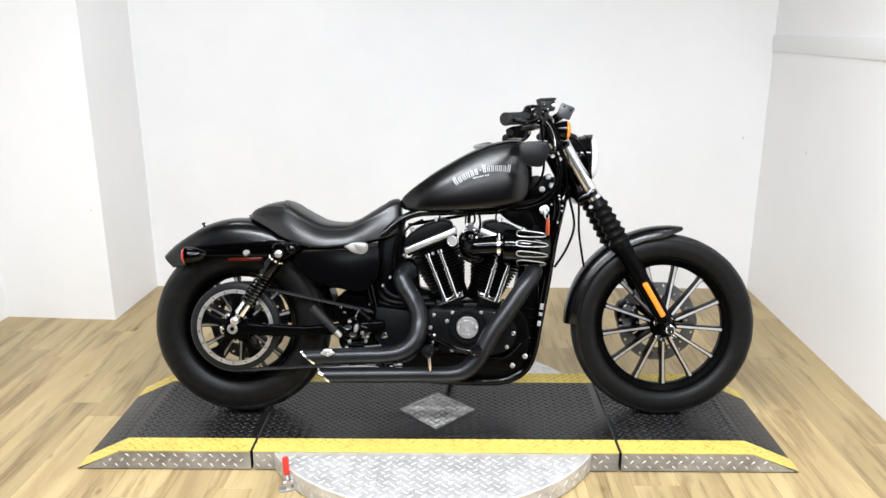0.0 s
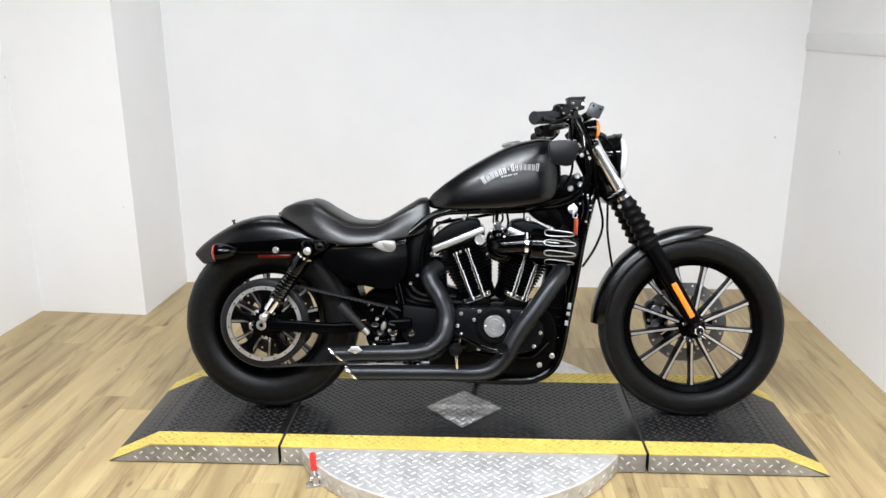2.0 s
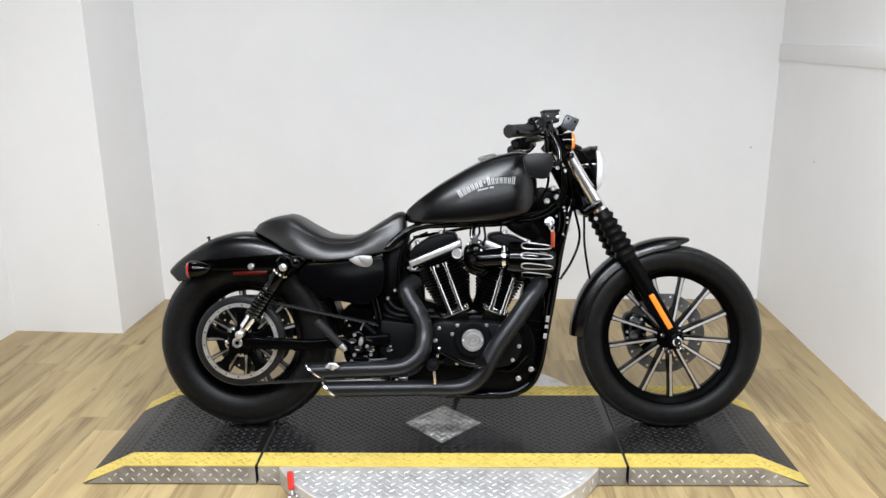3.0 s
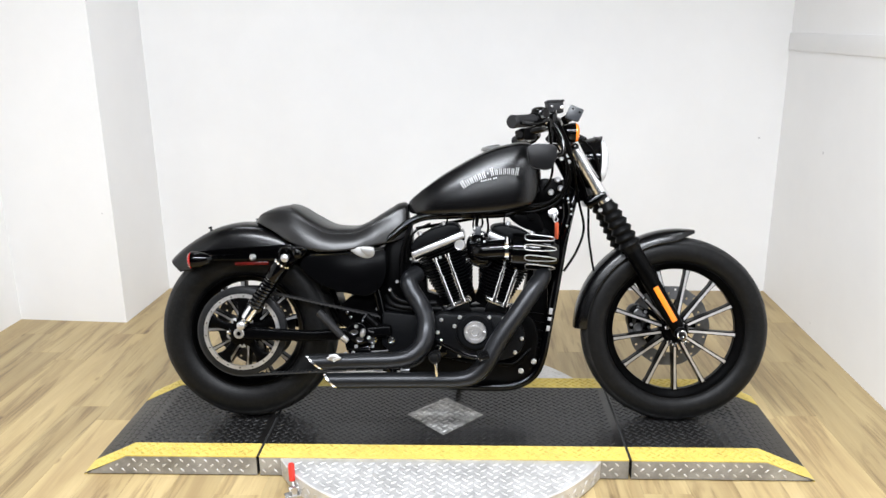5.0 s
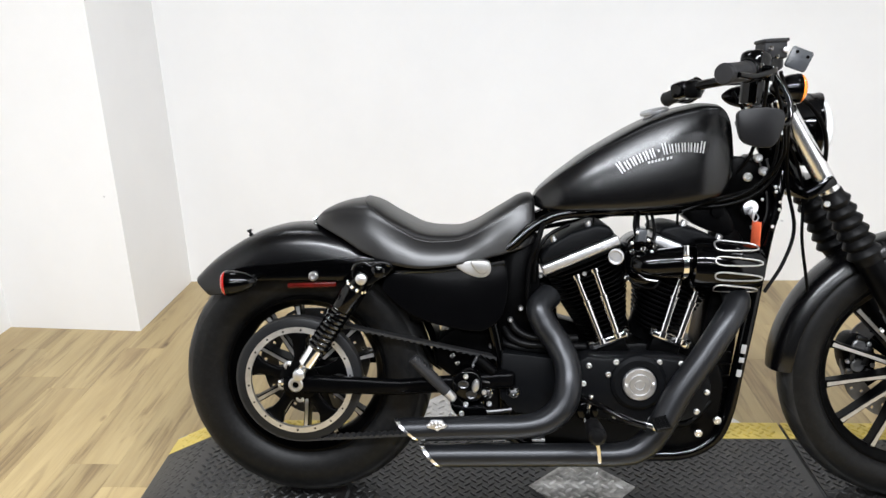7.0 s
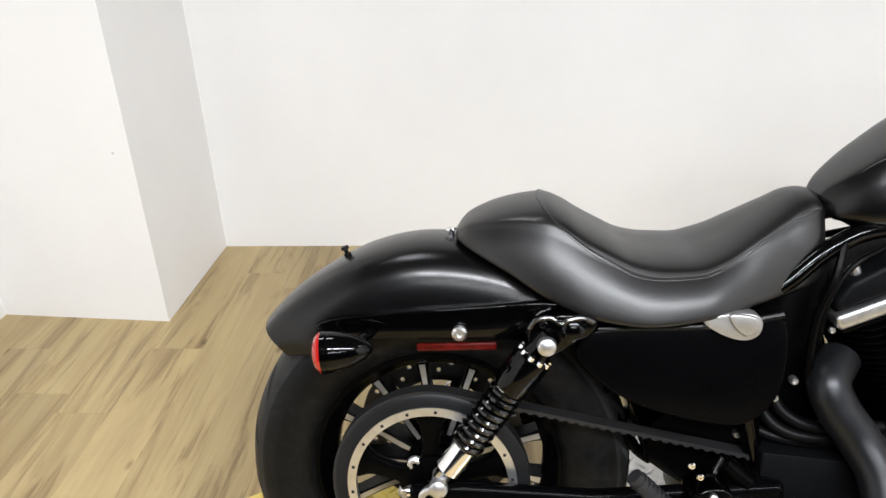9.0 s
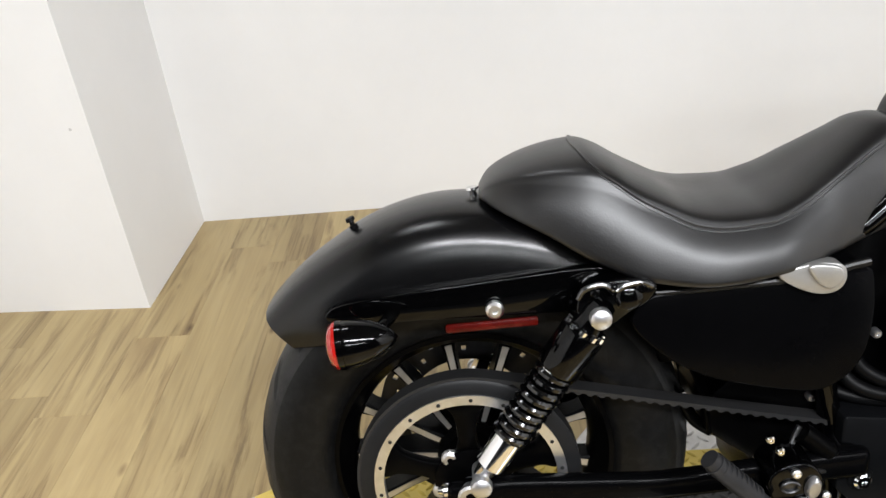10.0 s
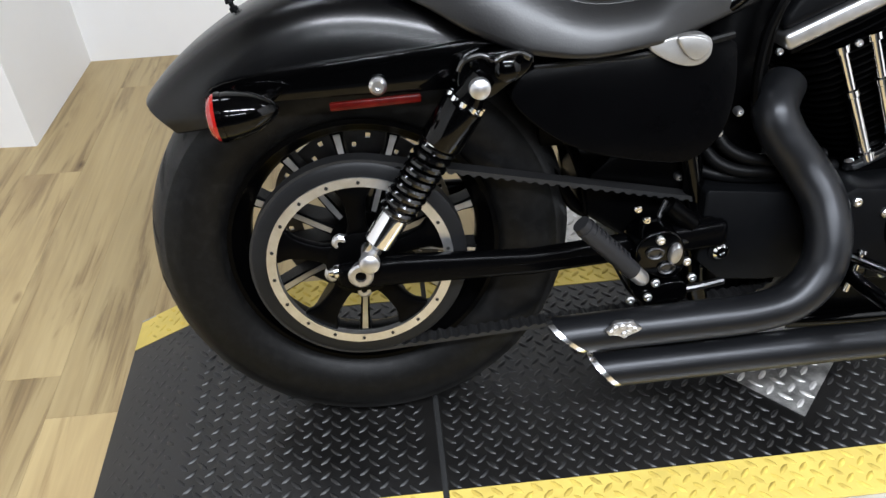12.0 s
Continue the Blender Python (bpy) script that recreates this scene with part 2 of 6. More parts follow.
def part(name, bm, material, parent=None, label="", angle=35):
    ob = new(name, mesh_of(name, bm, material, angle))
    ob.parent = parent
    if label:
        tagged(ob, label)
    return ob


def thing(name, label, category, group="", kind="", m=None):
    ob = new(name)
    ob.empty_display_size = 0.05
    if m is not None:
        ob.matrix_world = m
    return tagged(ob, label, category, group, kind)


def smooth_path(pts, n=8):
    """A Catmull-Rom curve through the points."""
    p = [Vector(q) for q in pts]
    p = [2 * p[0] - p[1]] + p + [2 * p[-1] - p[-2]]
    out = []
    for i in range(1, len(p) - 2):
        for k in range(n):
            t = k / n
            a, b, c, d = p[i - 1], p[i], p[i + 1], p[i + 2]
            out.append(0.5 * (2 * b + (c - a) * t + (2 * a - 5 * b + 4 * c - d) * t * t + (3 * b - a - 3 * c + d) * t ** 3))
    out.append(p[-2])
    return out


def skin(bm, rings, closed=False, caps=True):
    """Joins rings of equal length by quads."""
    vs = [[bm.verts.new(q) for q in r] for r in rings]
    n = len(vs[0])
    pairs = list(zip(vs, vs[1:])) + ([(vs[-1], vs[0])] if closed else [])
    for a, b in pairs:
        for i in range(n):
            j = (i + 1) % n
            bm.faces.new((a[i], a[j], b[j], b[i]))
    if caps and not closed:
        bm.faces.new(vs[0][::-1])
        bm.faces.new(vs[-1])
    return vs


def tube(bm, pts, r, segs=12, n=8, caps=True, squash=1.0):
    """A swept tube; r is a radius or a function of 0..1 along it."""
    path = smooth_path(pts, n) if len(pts) > 2 else [Vector(q) for q in pts]
    rings, side = [], None
    for i, q in enumerate(path):
        d = (path[min(i + 1, len(path) - 1)] - path[max(i - 1, 0)]).normalized()
        if side is None:
            side = d.cross(Vector((0, 1, 0))) if abs(d.y) < 0.9 else d.cross(Vector((1, 0, 0)))
        side = (side - d * side.dot(d)).normalized()
        up = d.cross(side)
        rr = r(i / (len(path) - 1)) if callable(r) else r
        rings.append([q + rr * (math.cos(a) * side + math.sin(a) * squash * up) for a in (2 * math.pi * k / segs for k in range(segs))])
    skin(bm, rings, caps=caps)
    return bm


def tubes(list_of, segs=12, n=8):
    bm = bmesh.new()
    for pts, r in list_of:
        tube(bm, pts, r, segs, n)
    return bm


def lathe(profile, origin, axis, segs=32, bm=None, closed=False, arc=None):
    """Turns (along, radius) pairs round an axis through origin."""
    bm = bm or bmesh.new()
    ax = Vector(axis).normalized()
    s = ax.cross(Vector((0, 0, 1)) if abs(ax.z) < 0.9 else Vector((1, 0, 0))).normalized()
    u = ax.cross(s)
    o = Vector(origin)
    rings = []
    for h, r in profile:
        rings.append([o + ax * h + max(r, 1e-4) * (math.cos(a) * s + math.sin(a) * u) for a in (2 * math.pi * k / segs for k in range(segs))])
    skin(bm, rings, closed=closed, caps=not closed)
    return bm


def prism(outline, y0, y1, bevel=0.0, bm=None, segs=2):
    """An outline in x and z, as a slab between two y."""
    own = bmesh.new()
    a = [own.verts.new((x, y0, z)) for x, z in outline]
    b = [own.verts.new((x, y1, z)) for x, z in outline]
    own.faces.new(a)
    own.faces.new(b[::-1])
    for i in range(len(a)):
        j = (i + 1) % len(a)
        own.faces.new((a[j], a[i], b[i], b[j]))
    bmesh.ops.recalc_face_normals(own, faces=own.faces)
    if bevel:
        bmesh.ops.bevel(own, geom=own.edges[:], offset=bevel, segments=segs, profile=0.5, affect="EDGES", clamp_overlap=True)
    if bm is None:
        return own
    me = bpy.data.meshes.new("scratch")
    own.to_mesh(me)
    own.free()
    bm.from_mesh(me)
    bpy.data.meshes.remove(me)
    return bm


def rounded(pts, n=4):
    """A closed outline smoothed by Catmull-Rom."""
    k = len(pts)
    out = []
    for i in range(k):
        a, b, c, d = (Vector((*pts[(i + j) % k], 0)) for j in (-1, 0, 1, 2))
        for s in range(n):
            t = s / n
            q = 0.5 * (2 * b + (c - a) * t + (2 * a - 5 * b + 4 * c - d) * t * t + (3 * b - a - 3 * c + d) * t ** 3)
            out.append((q.x, q.y))
    return out


def box(size, at=(0, 0, 0), rot=(0, 0, 0), bevel=0.003, bm=None, segs=2):
    own = bmesh.new()
    bmesh.ops.create_cube(own, size=1.0)
    bmesh.ops.scale(own, vec=size, verts=own.verts)
    if bevel:
        bmesh.ops.bevel(own, geom=own.edges[:], offset=bevel, segments=segs, profile=0.5, affect="EDGES", clamp_overlap=True)
    bmesh.ops.transform(own, matrix=pose(*at, *rot), verts=own.verts)
    if bm is None:
        return own
    me = bpy.data.meshes.new("scratch")
    own.to_mesh(me)
    own.free()
    bm.from_mesh(me)
    bpy.data.meshes.remove(me)
    return bm


def bolt_bm(r=0.007, h=0.006, hexa=True):
    """A domed bolt head that points to -y."""
    return lathe([(0, r), (h * 0.7, r), (h, r * 0.7), (h, r * 0.35), (h * 0.7, r * 0.3)], (0, 0, 0), (0, -1, 0), 6 if hexa else 12)


def interp(table, x):
    xs, ys = zip(*table)
    return float(np.interp(x, xs, ys))


def smooth_interp(table, x):
    """A curve through (x, value) pairs with no overshoot."""
    xs, ys = [q[0] for q in table], [q[1] for q in table]
    if x <= xs[0]:
        return ys[0]
    if x >= xs[-1]:
        return ys[-1]
    i = max(k for k in range(len(xs)) if xs[k] <= x)
    h = xs[i + 1] - xs[i]
    d = [(ys[k + 1] - ys[k]) / (xs[k + 1] - xs[k]) for k in range(len(xs) - 1)]

    def slope(k):
        if k == 0 or k == len(xs) - 1:
            return d[min(k, len(d) - 1)]
        return 0.0 if d[k - 1] * d[k] <= 0 else 2 * d[k - 1] * d[k] / (d[k - 1] + d[k])

    t = (x - xs[i]) / h
    return (ys[i] * (1 + 2 * t) * (1 - t) ** 2 + h * slope(i) * t * (1 - t) ** 2 + ys[i + 1] * t * t * (3 - 2 * t) + h * slope(i + 1) * t * t * (t - 1))


# ---- room ----
def wall(name, p0, p1, out, z0=0.0, z1=2.6, label="plain white painted wall"):
    """A wall between two plan points, its thickness on the side of out."""
    a, b, o = Vector((*p0, 0)), Vector((*p1, 0)), Vector((*out, 0))
    bm = bmesh.new()
    low = [bm.verts.new((q.x, q.y, z0)) for q in (a, b, b + o, a + o)]
    top = [bm.verts.new((q.x, q.y, z1)) for q in (a, b, b + o, a + o)]
    bm.faces.new(low[::-1])
    bm.faces.new(top)
    for i in range(4):
        j = (i + 1) % 4
        bm.faces.new((low[i], low[j], top[j], top[i]))
    ob = part(name, bm, WALL)
    return tagged(ob, label, "wall", kind="structure")


CORNER_L, CORNER_R = (-1.642, 4.098), (1.708, 4.080)
PILLAR, PILLAR_L = (-1.661, 3.564), (-2.230, 3.605)
wall("wall_north", (-1.9, 4.0994), (1.95, 4.0788), (0, 0.12), label="white painted back wall behind the motorcycle")
pil = bmesh.new()
plan = [PILLAR_L, PILLAR, CORNER_L, (-2.230, 4.15)]
rows_p = [[(x, y, z) for x, y in plan] for z in (0.0, 2.6)]
skin(pil, rows_p)
tagged(part("wall_northwest", pil, WALL), "white projecting wall beside a recess", "wall", kind="structure")
wall("wall_west", (-2.385, 0.3), PILLAR_L, (-0.12, 0), label="white painted side wall")
wall("wall_east", CORNER_R, (1.615, 0.3), (0.12, 0), label="white painted side wall with a ledge")
# Unseen walls added behind the viewer, near black to keep reflections dark.
dim = mat("dark_unseen_wall_paint", (0.03, 0.03, 0.031), 0.7, var=0.1, vscale=2)
for nm, a_w, b_w, o_w in (("wall_south", (-3.6, -4.4), (2.9, -4.4), (0, -0.12)), ("wall_southwest", (-3.5, -4.4), (-3.5, 0.3), (-0.12, 0)), ("wall_southeast", (2.8, 0.3), (2.8, -4.4), (0.12, 0)), ("wall_return_west", (-3.6, 0.3), (-2.385, 0.3), (0, 0.12)), ("wall_return_east", (1.615, 0.3), (2.9, 0.3), (0, 0.12))):
    wall(nm, a_w, b_w, o_w, label="unseen dark wall added behind the viewer").data.materials[0] = dim

rail_bm = bmesh.new()
d_rail = (Vector((1.615, 0.3, 0)) - Vector((*CORNER_R, 0))).normalized()
rail_len = 3.7
box((rail_len, 0.016, 0.085), (0, 0, 0), bevel=0.003, bm=rail_bm)
ang = math.degrees(math.atan2(d_rail.y, d_rail.x))
mid = Vector((*CORNER_R, 0)) + d_rail * (rail_len / 2 + 0.003)
bmesh.ops.transform(rail_bm, matrix=pose(mid.x - 0.001, mid.y, 1.3415, 0, 0, ang), verts=rail_bm.verts)
tagged(part("trim", rail_bm, WALL), "white painted ledge board along the wall", "trim", kind="structure")

ceil_bm = box((6.6, 8.8, 0.1), (-0.35, -0.1, 2.65), bevel=0)
tagged(part("ceiling", ceil_bm, CEIL), "plain grey ceiling with small lamps", "ceiling", kind="structure")

# Slab under the planks; its unseen front is made dark to cut bounce.
floor_bm = box((6.6, 8.8, 0.1), (-0.35, -0.1, -0.056), bevel=0)
floor = tagged(part("floor", floor_bm, mat("dark_unseen_floor", (0.04, 0.039, 0.038), 0.7, var=0.2, vscale=3)), "pale oak-look plank floor with grey-brown grain", "floor", kind="structure")
# ---- platform on which the motorcycle stands ----
TOP, YF, YB = 0.072, 2.185, 2.793
STRIPE = 0.083
XL, XR = -0.621, 0.601
KNEE_L, KNEE_R, END_L, END_R = -1.062, 1.036, -1.211, 1.198
DISC, DISC_R = (-0.02, 2.488), 0.607


def lozenge(bm, m, length=0.024, width=0.0075, height=0.0021):
    """One raised tear of a tread plate, rounded along its back."""
    l, w = length / 2, width / 2
    base = [(-l, 0), (-l * 0.45, -w), (l * 0.45, -w), (l, 0), (l * 0.45, w), (-l * 0.45, w)]
    lo = [bm.verts.new(m @ Vector((x, y, 0))) for x, y in base]
    hi = [bm.verts.new(m @ Vector((x * 0.72, y * 0.55, height * 0.8))) for x, y in base]
    r0, r1 = bm.verts.new(m @ Vector((-l * 0.4, 0, height))), bm.verts.new(m @ Vector((l * 0.4, 0, height)))
    bm.faces.new((hi[1], hi[2], r1, r0))
    bm.faces.new((hi[4], hi[5], r0, r1))
    bm.faces.new((hi[0], hi[1], r0))
    bm.faces.new((hi[5], hi[0], r0))
    bm.faces.new((hi[2], hi[3], r1))
    bm.faces.new((hi[3], hi[4], r1))
    for i in range(6):
        j = (i + 1) % 6
        bm.faces.new((lo[i], lo[j], hi[j], hi[i]))


def tread(name, parent, material, inside, place, u0, u1, v0, v1, pitch=0.0312, size=1.0):
    """Raised tears in a woven pattern over u, v; place gives the 3D matrix at u, v."""
    bm = bmesh.new()
    rise = pitch * 0.9
    for i in range(int((u1 - u0) / pitch * 2) + 1):
        for j in range(int((v1 - v0) / rise * 2) + 1):
            if (i + j) % 2:
                continue
            u, v = u0 + (i + 0.5) * pitch / 2, v0 + (j + 0.5) * rise / 2
            if u < u1 and v < v1 and inside(u, v):
                lozenge(bm, place(u, v) @ pose(0, 0, 0, 0, 0, 43 if i % 2 else -43), 0.025 * size, 0.0078 * size, 0.0024 * size)
    ob = part(name, bm, material, parent, angle=50)
    return tagged(ob, kind="stuff")


def slab(bm, sections, y0, y1):
    """A strip along x through (x, top) stations, down to each station's base."""
    rings = []
    for x, top, low in sections:
        rings.append([(x, y0, low), (x, y1, low), (x, y1, top), (x, y0, top)])
    skin(bm, rings)
    return bm


def ramp_z(x):
    if x < KNEE_L:
        return TOP * max(0.04, (x - END_L) / (KNEE_L - END_L))
    return TOP if x <= KNEE_R else TOP * max(0.04, (END_R - x) / (END_R - KNEE_R))


def on_plate(u):
    """Clear of the folds and of the thin ends."""
    return min(abs(u - KNEE_L), abs(u - KNEE_R)) > 0.007 and END_L + 0.02 < u < END_R - 0.02


def deck_matrix(u, v):
    slope = 0.0
    if u > KNEE_R:
        slope = math.degrees(math.atan(TOP / (END_R - KNEE_R)))
    elif u < KNEE_L:
        slope = -math.degrees(math.atan(TOP / (KNEE_L - END_L)))
    return pose(u, v, ramp_z(u) + 0.0002, 0, slope, 0)


def platform_section(name, label, x0, x1):
    ends = sorted({x0, x1, *[k for k in (KNEE_L, KNEE_R) if x0 < k < x1]})
    t = thing(name, label, "platform section", "platform sections")
    body = bmesh.new()
    slab(body, [(x, ramp_z(x) - 0.003, 0.0025) for x in ends], YF + 0.004, YB - 0.004)
    part("core", body, GAP, t, "black steel core")
    mat_bm = bmesh.new()
    slab(mat_bm, [(x, ramp_z(x), ramp_z(x) - 0.0028) for x in ends], YF + STRIPE, YB - STRIPE)
    deck = part("deck_mat", mat_bm, BLKPLATE, t, "black raised-tread deck mat, scuffed")
    lo, hi = min(x0, x1) + 0.004, max(x0, x1) - 0.026
    dx, dy = -0.011, 2.478
    tread("tread", deck, BLKTREAD, lambda u, v: on_plate(u) and abs(u - dx) / 0.14 + abs(v - dy) / 0.15 > 1.03, deck_matrix, lo, hi, YF + STRIPE + 0.003, YB - STRIPE - 0.003)
    for y0, y1 in ((YF, YF + STRIPE), (YB - STRIPE, YB)):
        st = bmesh.new()
        slab(st, [(x, ramp_z(x) + 0.0012, ramp_z(x) - 0.003) for x in ends], y0, y1 - 0.0005)
        s = part("edge_stripe", st, YELLOW, t, "yellow painted tread edge")
        tread("tread", s, YELTREAD, lambda u, v: on_plate(u), lambda u, v: pose(0, 0, 0.0012) @ deck_matrix(u, v), lo, hi, y0 + 0.008, y1 - 0.010)
    for y, face in ((YF, 1), (YB, -1)):
        sk = bmesh.new()
        rings = [[(x, y, 0.005), (x, y + 0.004 * face, 0.005), (x, y + 0.004 * face, max(ramp_z(x) - 0.004, 0.0055)), (x, y, max(ramp_z(x) - 0.004, 0.0055))] for x in ends]
        skin(sk, rings)
        k = part("skirt", sk, SKIRT, t, "aluminium tread-plate skirt")
        if face > 0:
            tread("tread", k, ALUPLATE, lambda u, v: v < ramp_z(u) - 0.014 and (name != "platform_centre" or math.hypot(u - DISC[0], YF - DISC[1]) > DISC_R), lambda u, v: pose(u, YF, v, 90, 0, 0), lo, hi, 0.01, TOP - 0.004, 0.04, 0.72)
    return t


platform_section("platform_end", "black platform end ramp with yellow edges", END_L, XL - 0.005)
platform_section("platform_centre", "black tread platform middle with yellow edges", XL + 0.005, XR - 0.005)
platform_section("platform_end", "black platform end ramp with yellow edges", XR + 0.005, END_R)

# Strips coloured black as the shaded slit; they hide the bright disc below.
for joint_x in (XL, XR):
    seal = box((0.0096, YB - YF - 0.012, 0.0016), (joint_x, (YF + YB) / 2, 0.0692), (0, 0, 0), 0.0003)
    tagged(part("joint_gap", seal, GAP), "black strip put in for the shaded gap between sections", "rubber seal", "platform seals")

# the round plate under the middle, which shows before and behind it
disc = thing("turntable", "round aluminium tread-plate turntable under the platform", "turntable")
plate_bm = lathe([(0.004, DISC_R - 0.002), (0.065, DISC_R), (0.068, DISC_R - 0.004), (0.068, 0.0)], (*DISC, 0), (0, 0, 1), 96)
plate = part("plate", plate_bm, ALUPLATE, disc, angle=25)
tread("tread", plate, ALUPLATE, lambda u, v: (v < YF - 0.008 or v > YB + 0.008) and math.hypot(u - DISC[0], v - DISC[1]) < DISC_R - 0.018, lambda u, v: pose(u, v, 0.0682), DISC[0] - DISC_R, DISC[0] + DISC_R, DISC[1] - DISC_R, DISC[1] + DISC_R, 0.04, 1.15)
rim_bm = bmesh.new()
for k in range(130):
    for row in range(2):
        a = 2 * math.pi * (k + 0.5 * row) / 130
        if abs(math.sin(a)) * DISC_R > 0.31:
            lozenge(rim_bm, Matrix.Translation((DISC[0] + (DISC_R + 0.0004) * math.cos(a), DISC[1] + (DISC_R + 0.0004) * math.sin(a), 0.02 + 0.022 * row)) @ pose(0, 0, 0, 90, 0, math.degrees(a) + 90) @ pose(0, 0, 0, 0, 0, 45 if k % 2 else -45), 0.022, 0.006)
tagged(part("rim_tread", rim_bm, ALUPLATE, plate), kind="stuff")

# diamond plate let into the deck
dia = thing("diamond_plate", "diamond-shaped aluminium tread plate set in the deck", "metal plate")
dbm = bmesh.new()
corners = [(-0.149, 2.481), (-0.011, 2.336), (0.128, 2.481), (-0.009, 2.614)]
lo = [dbm.verts.new((x, y, TOP - 0.001)) for x, y in corners]
hi = [dbm.verts.new((x, y, TOP + 0.003)) for x, y in corners]
dbm.faces.new(hi)
for i in range(4):
    dbm.faces.new((lo[i], lo[(i + 1) % 4], hi[(i + 1) % 4], hi[i]))
dplate = part("plate", dbm, DIRTPLATE, dia)
tread("tread", dplate, ALUPLATE, lambda u, v: abs(u + 0.011) / 0.137 + abs(v - 2.477) / 0.138 < 0.9, lambda u, v: pose(u, v, TOP + 0.0031), -0.15, 0.128, 2.336, 2.614, 0.038, 1.1)

# red-handled clamp on the floor beside the turntable
lever = thing("toggle_clamp", "red-handled metal locking lever on the floor", "lever")
lv = bmesh.new()
box((0.06, 0.03, 0.008), (-0.478, 2.075, 0.004), (0, 0, 20), 0.002, lv)
box((0.018, 0.022, 0.03), (-0.478, 2.075, 0.02), (0, 0, 20), 0.002, lv)
lathe([(-0.016, 0.008), (0.016, 0.008)], (-0.478, 2.075, 0.026), (0.94, 0.34, 0), 12, lv)
tube(lv, [(-0.47, 2.08, 0.026), (-0.435, 2.10, 0.03)], 0.006, 10)
part("base", lv, STEEL, lever, "zinc-plated base")
part("arm", tubes([([(-0.478, 2.075, 0.025), (-0.486, 2.09, 0.05)], 0.006)]), STEEL, lever)
part("grip", lathe([(0, 0.007), (0.004, 0.01), (0.05, 0.0105), (0.058, 0.008), (0.06, 0.003)], (-0.485, 2.088, 0.045), (-0.06, 0.18, 0.98), 14), REDGRIP, lever, "red vinyl grip")
# ---- motorcycle ----
# Built upright: x forward from the rear axle, y to its left, z up from the deck; then leant on its stand.
bike = thing("motorcycle", "matte black cruiser motorcycle leaning on its side stand", "motorcycle", m=pose(-0.718, 2.469, 0.060, -11.5, 0, 0))


def bp(name, bm, material, parent=None, label="", angle=35):
    return part(name, bm, material, parent or bike, label, angle)


def bolts(parent, spots, r=0.007, h=0.006, material=None, hexa=False):
    """Bolt heads at (x, y, z), all sharing one mesh."""
    me = mesh_of("bolt", bolt_bm(r, h, hexa), material or WHITEB)
    for s in spots:
        ob = new("bolt", me)
        ob.parent = parent
        ob.location = s


def tyre_bm(cx, cz, R, r_in, half, squareness=0.62, segs=96):
    prof = [(-half * 0.62, r_in), (-half * 0.86, r_in + 0.014), (-half * 0.99, r_in + (R - r_in) * 0.38), (-half * 0.97, r_in + (R - r_in) * squareness), (-half * 0.80, R - (R - r_in) * 0.17), (-half * 0.55, R - (R - r_in) * 0.075), (-half * 0.28, R - (R - r_in) * 0.02), (0, R)]
    prof += [(-h, r) for h, r in prof[-2::-1]]
    return lathe(prof, (cx, 0, cz), (0, 1, 0), segs, closed=True)


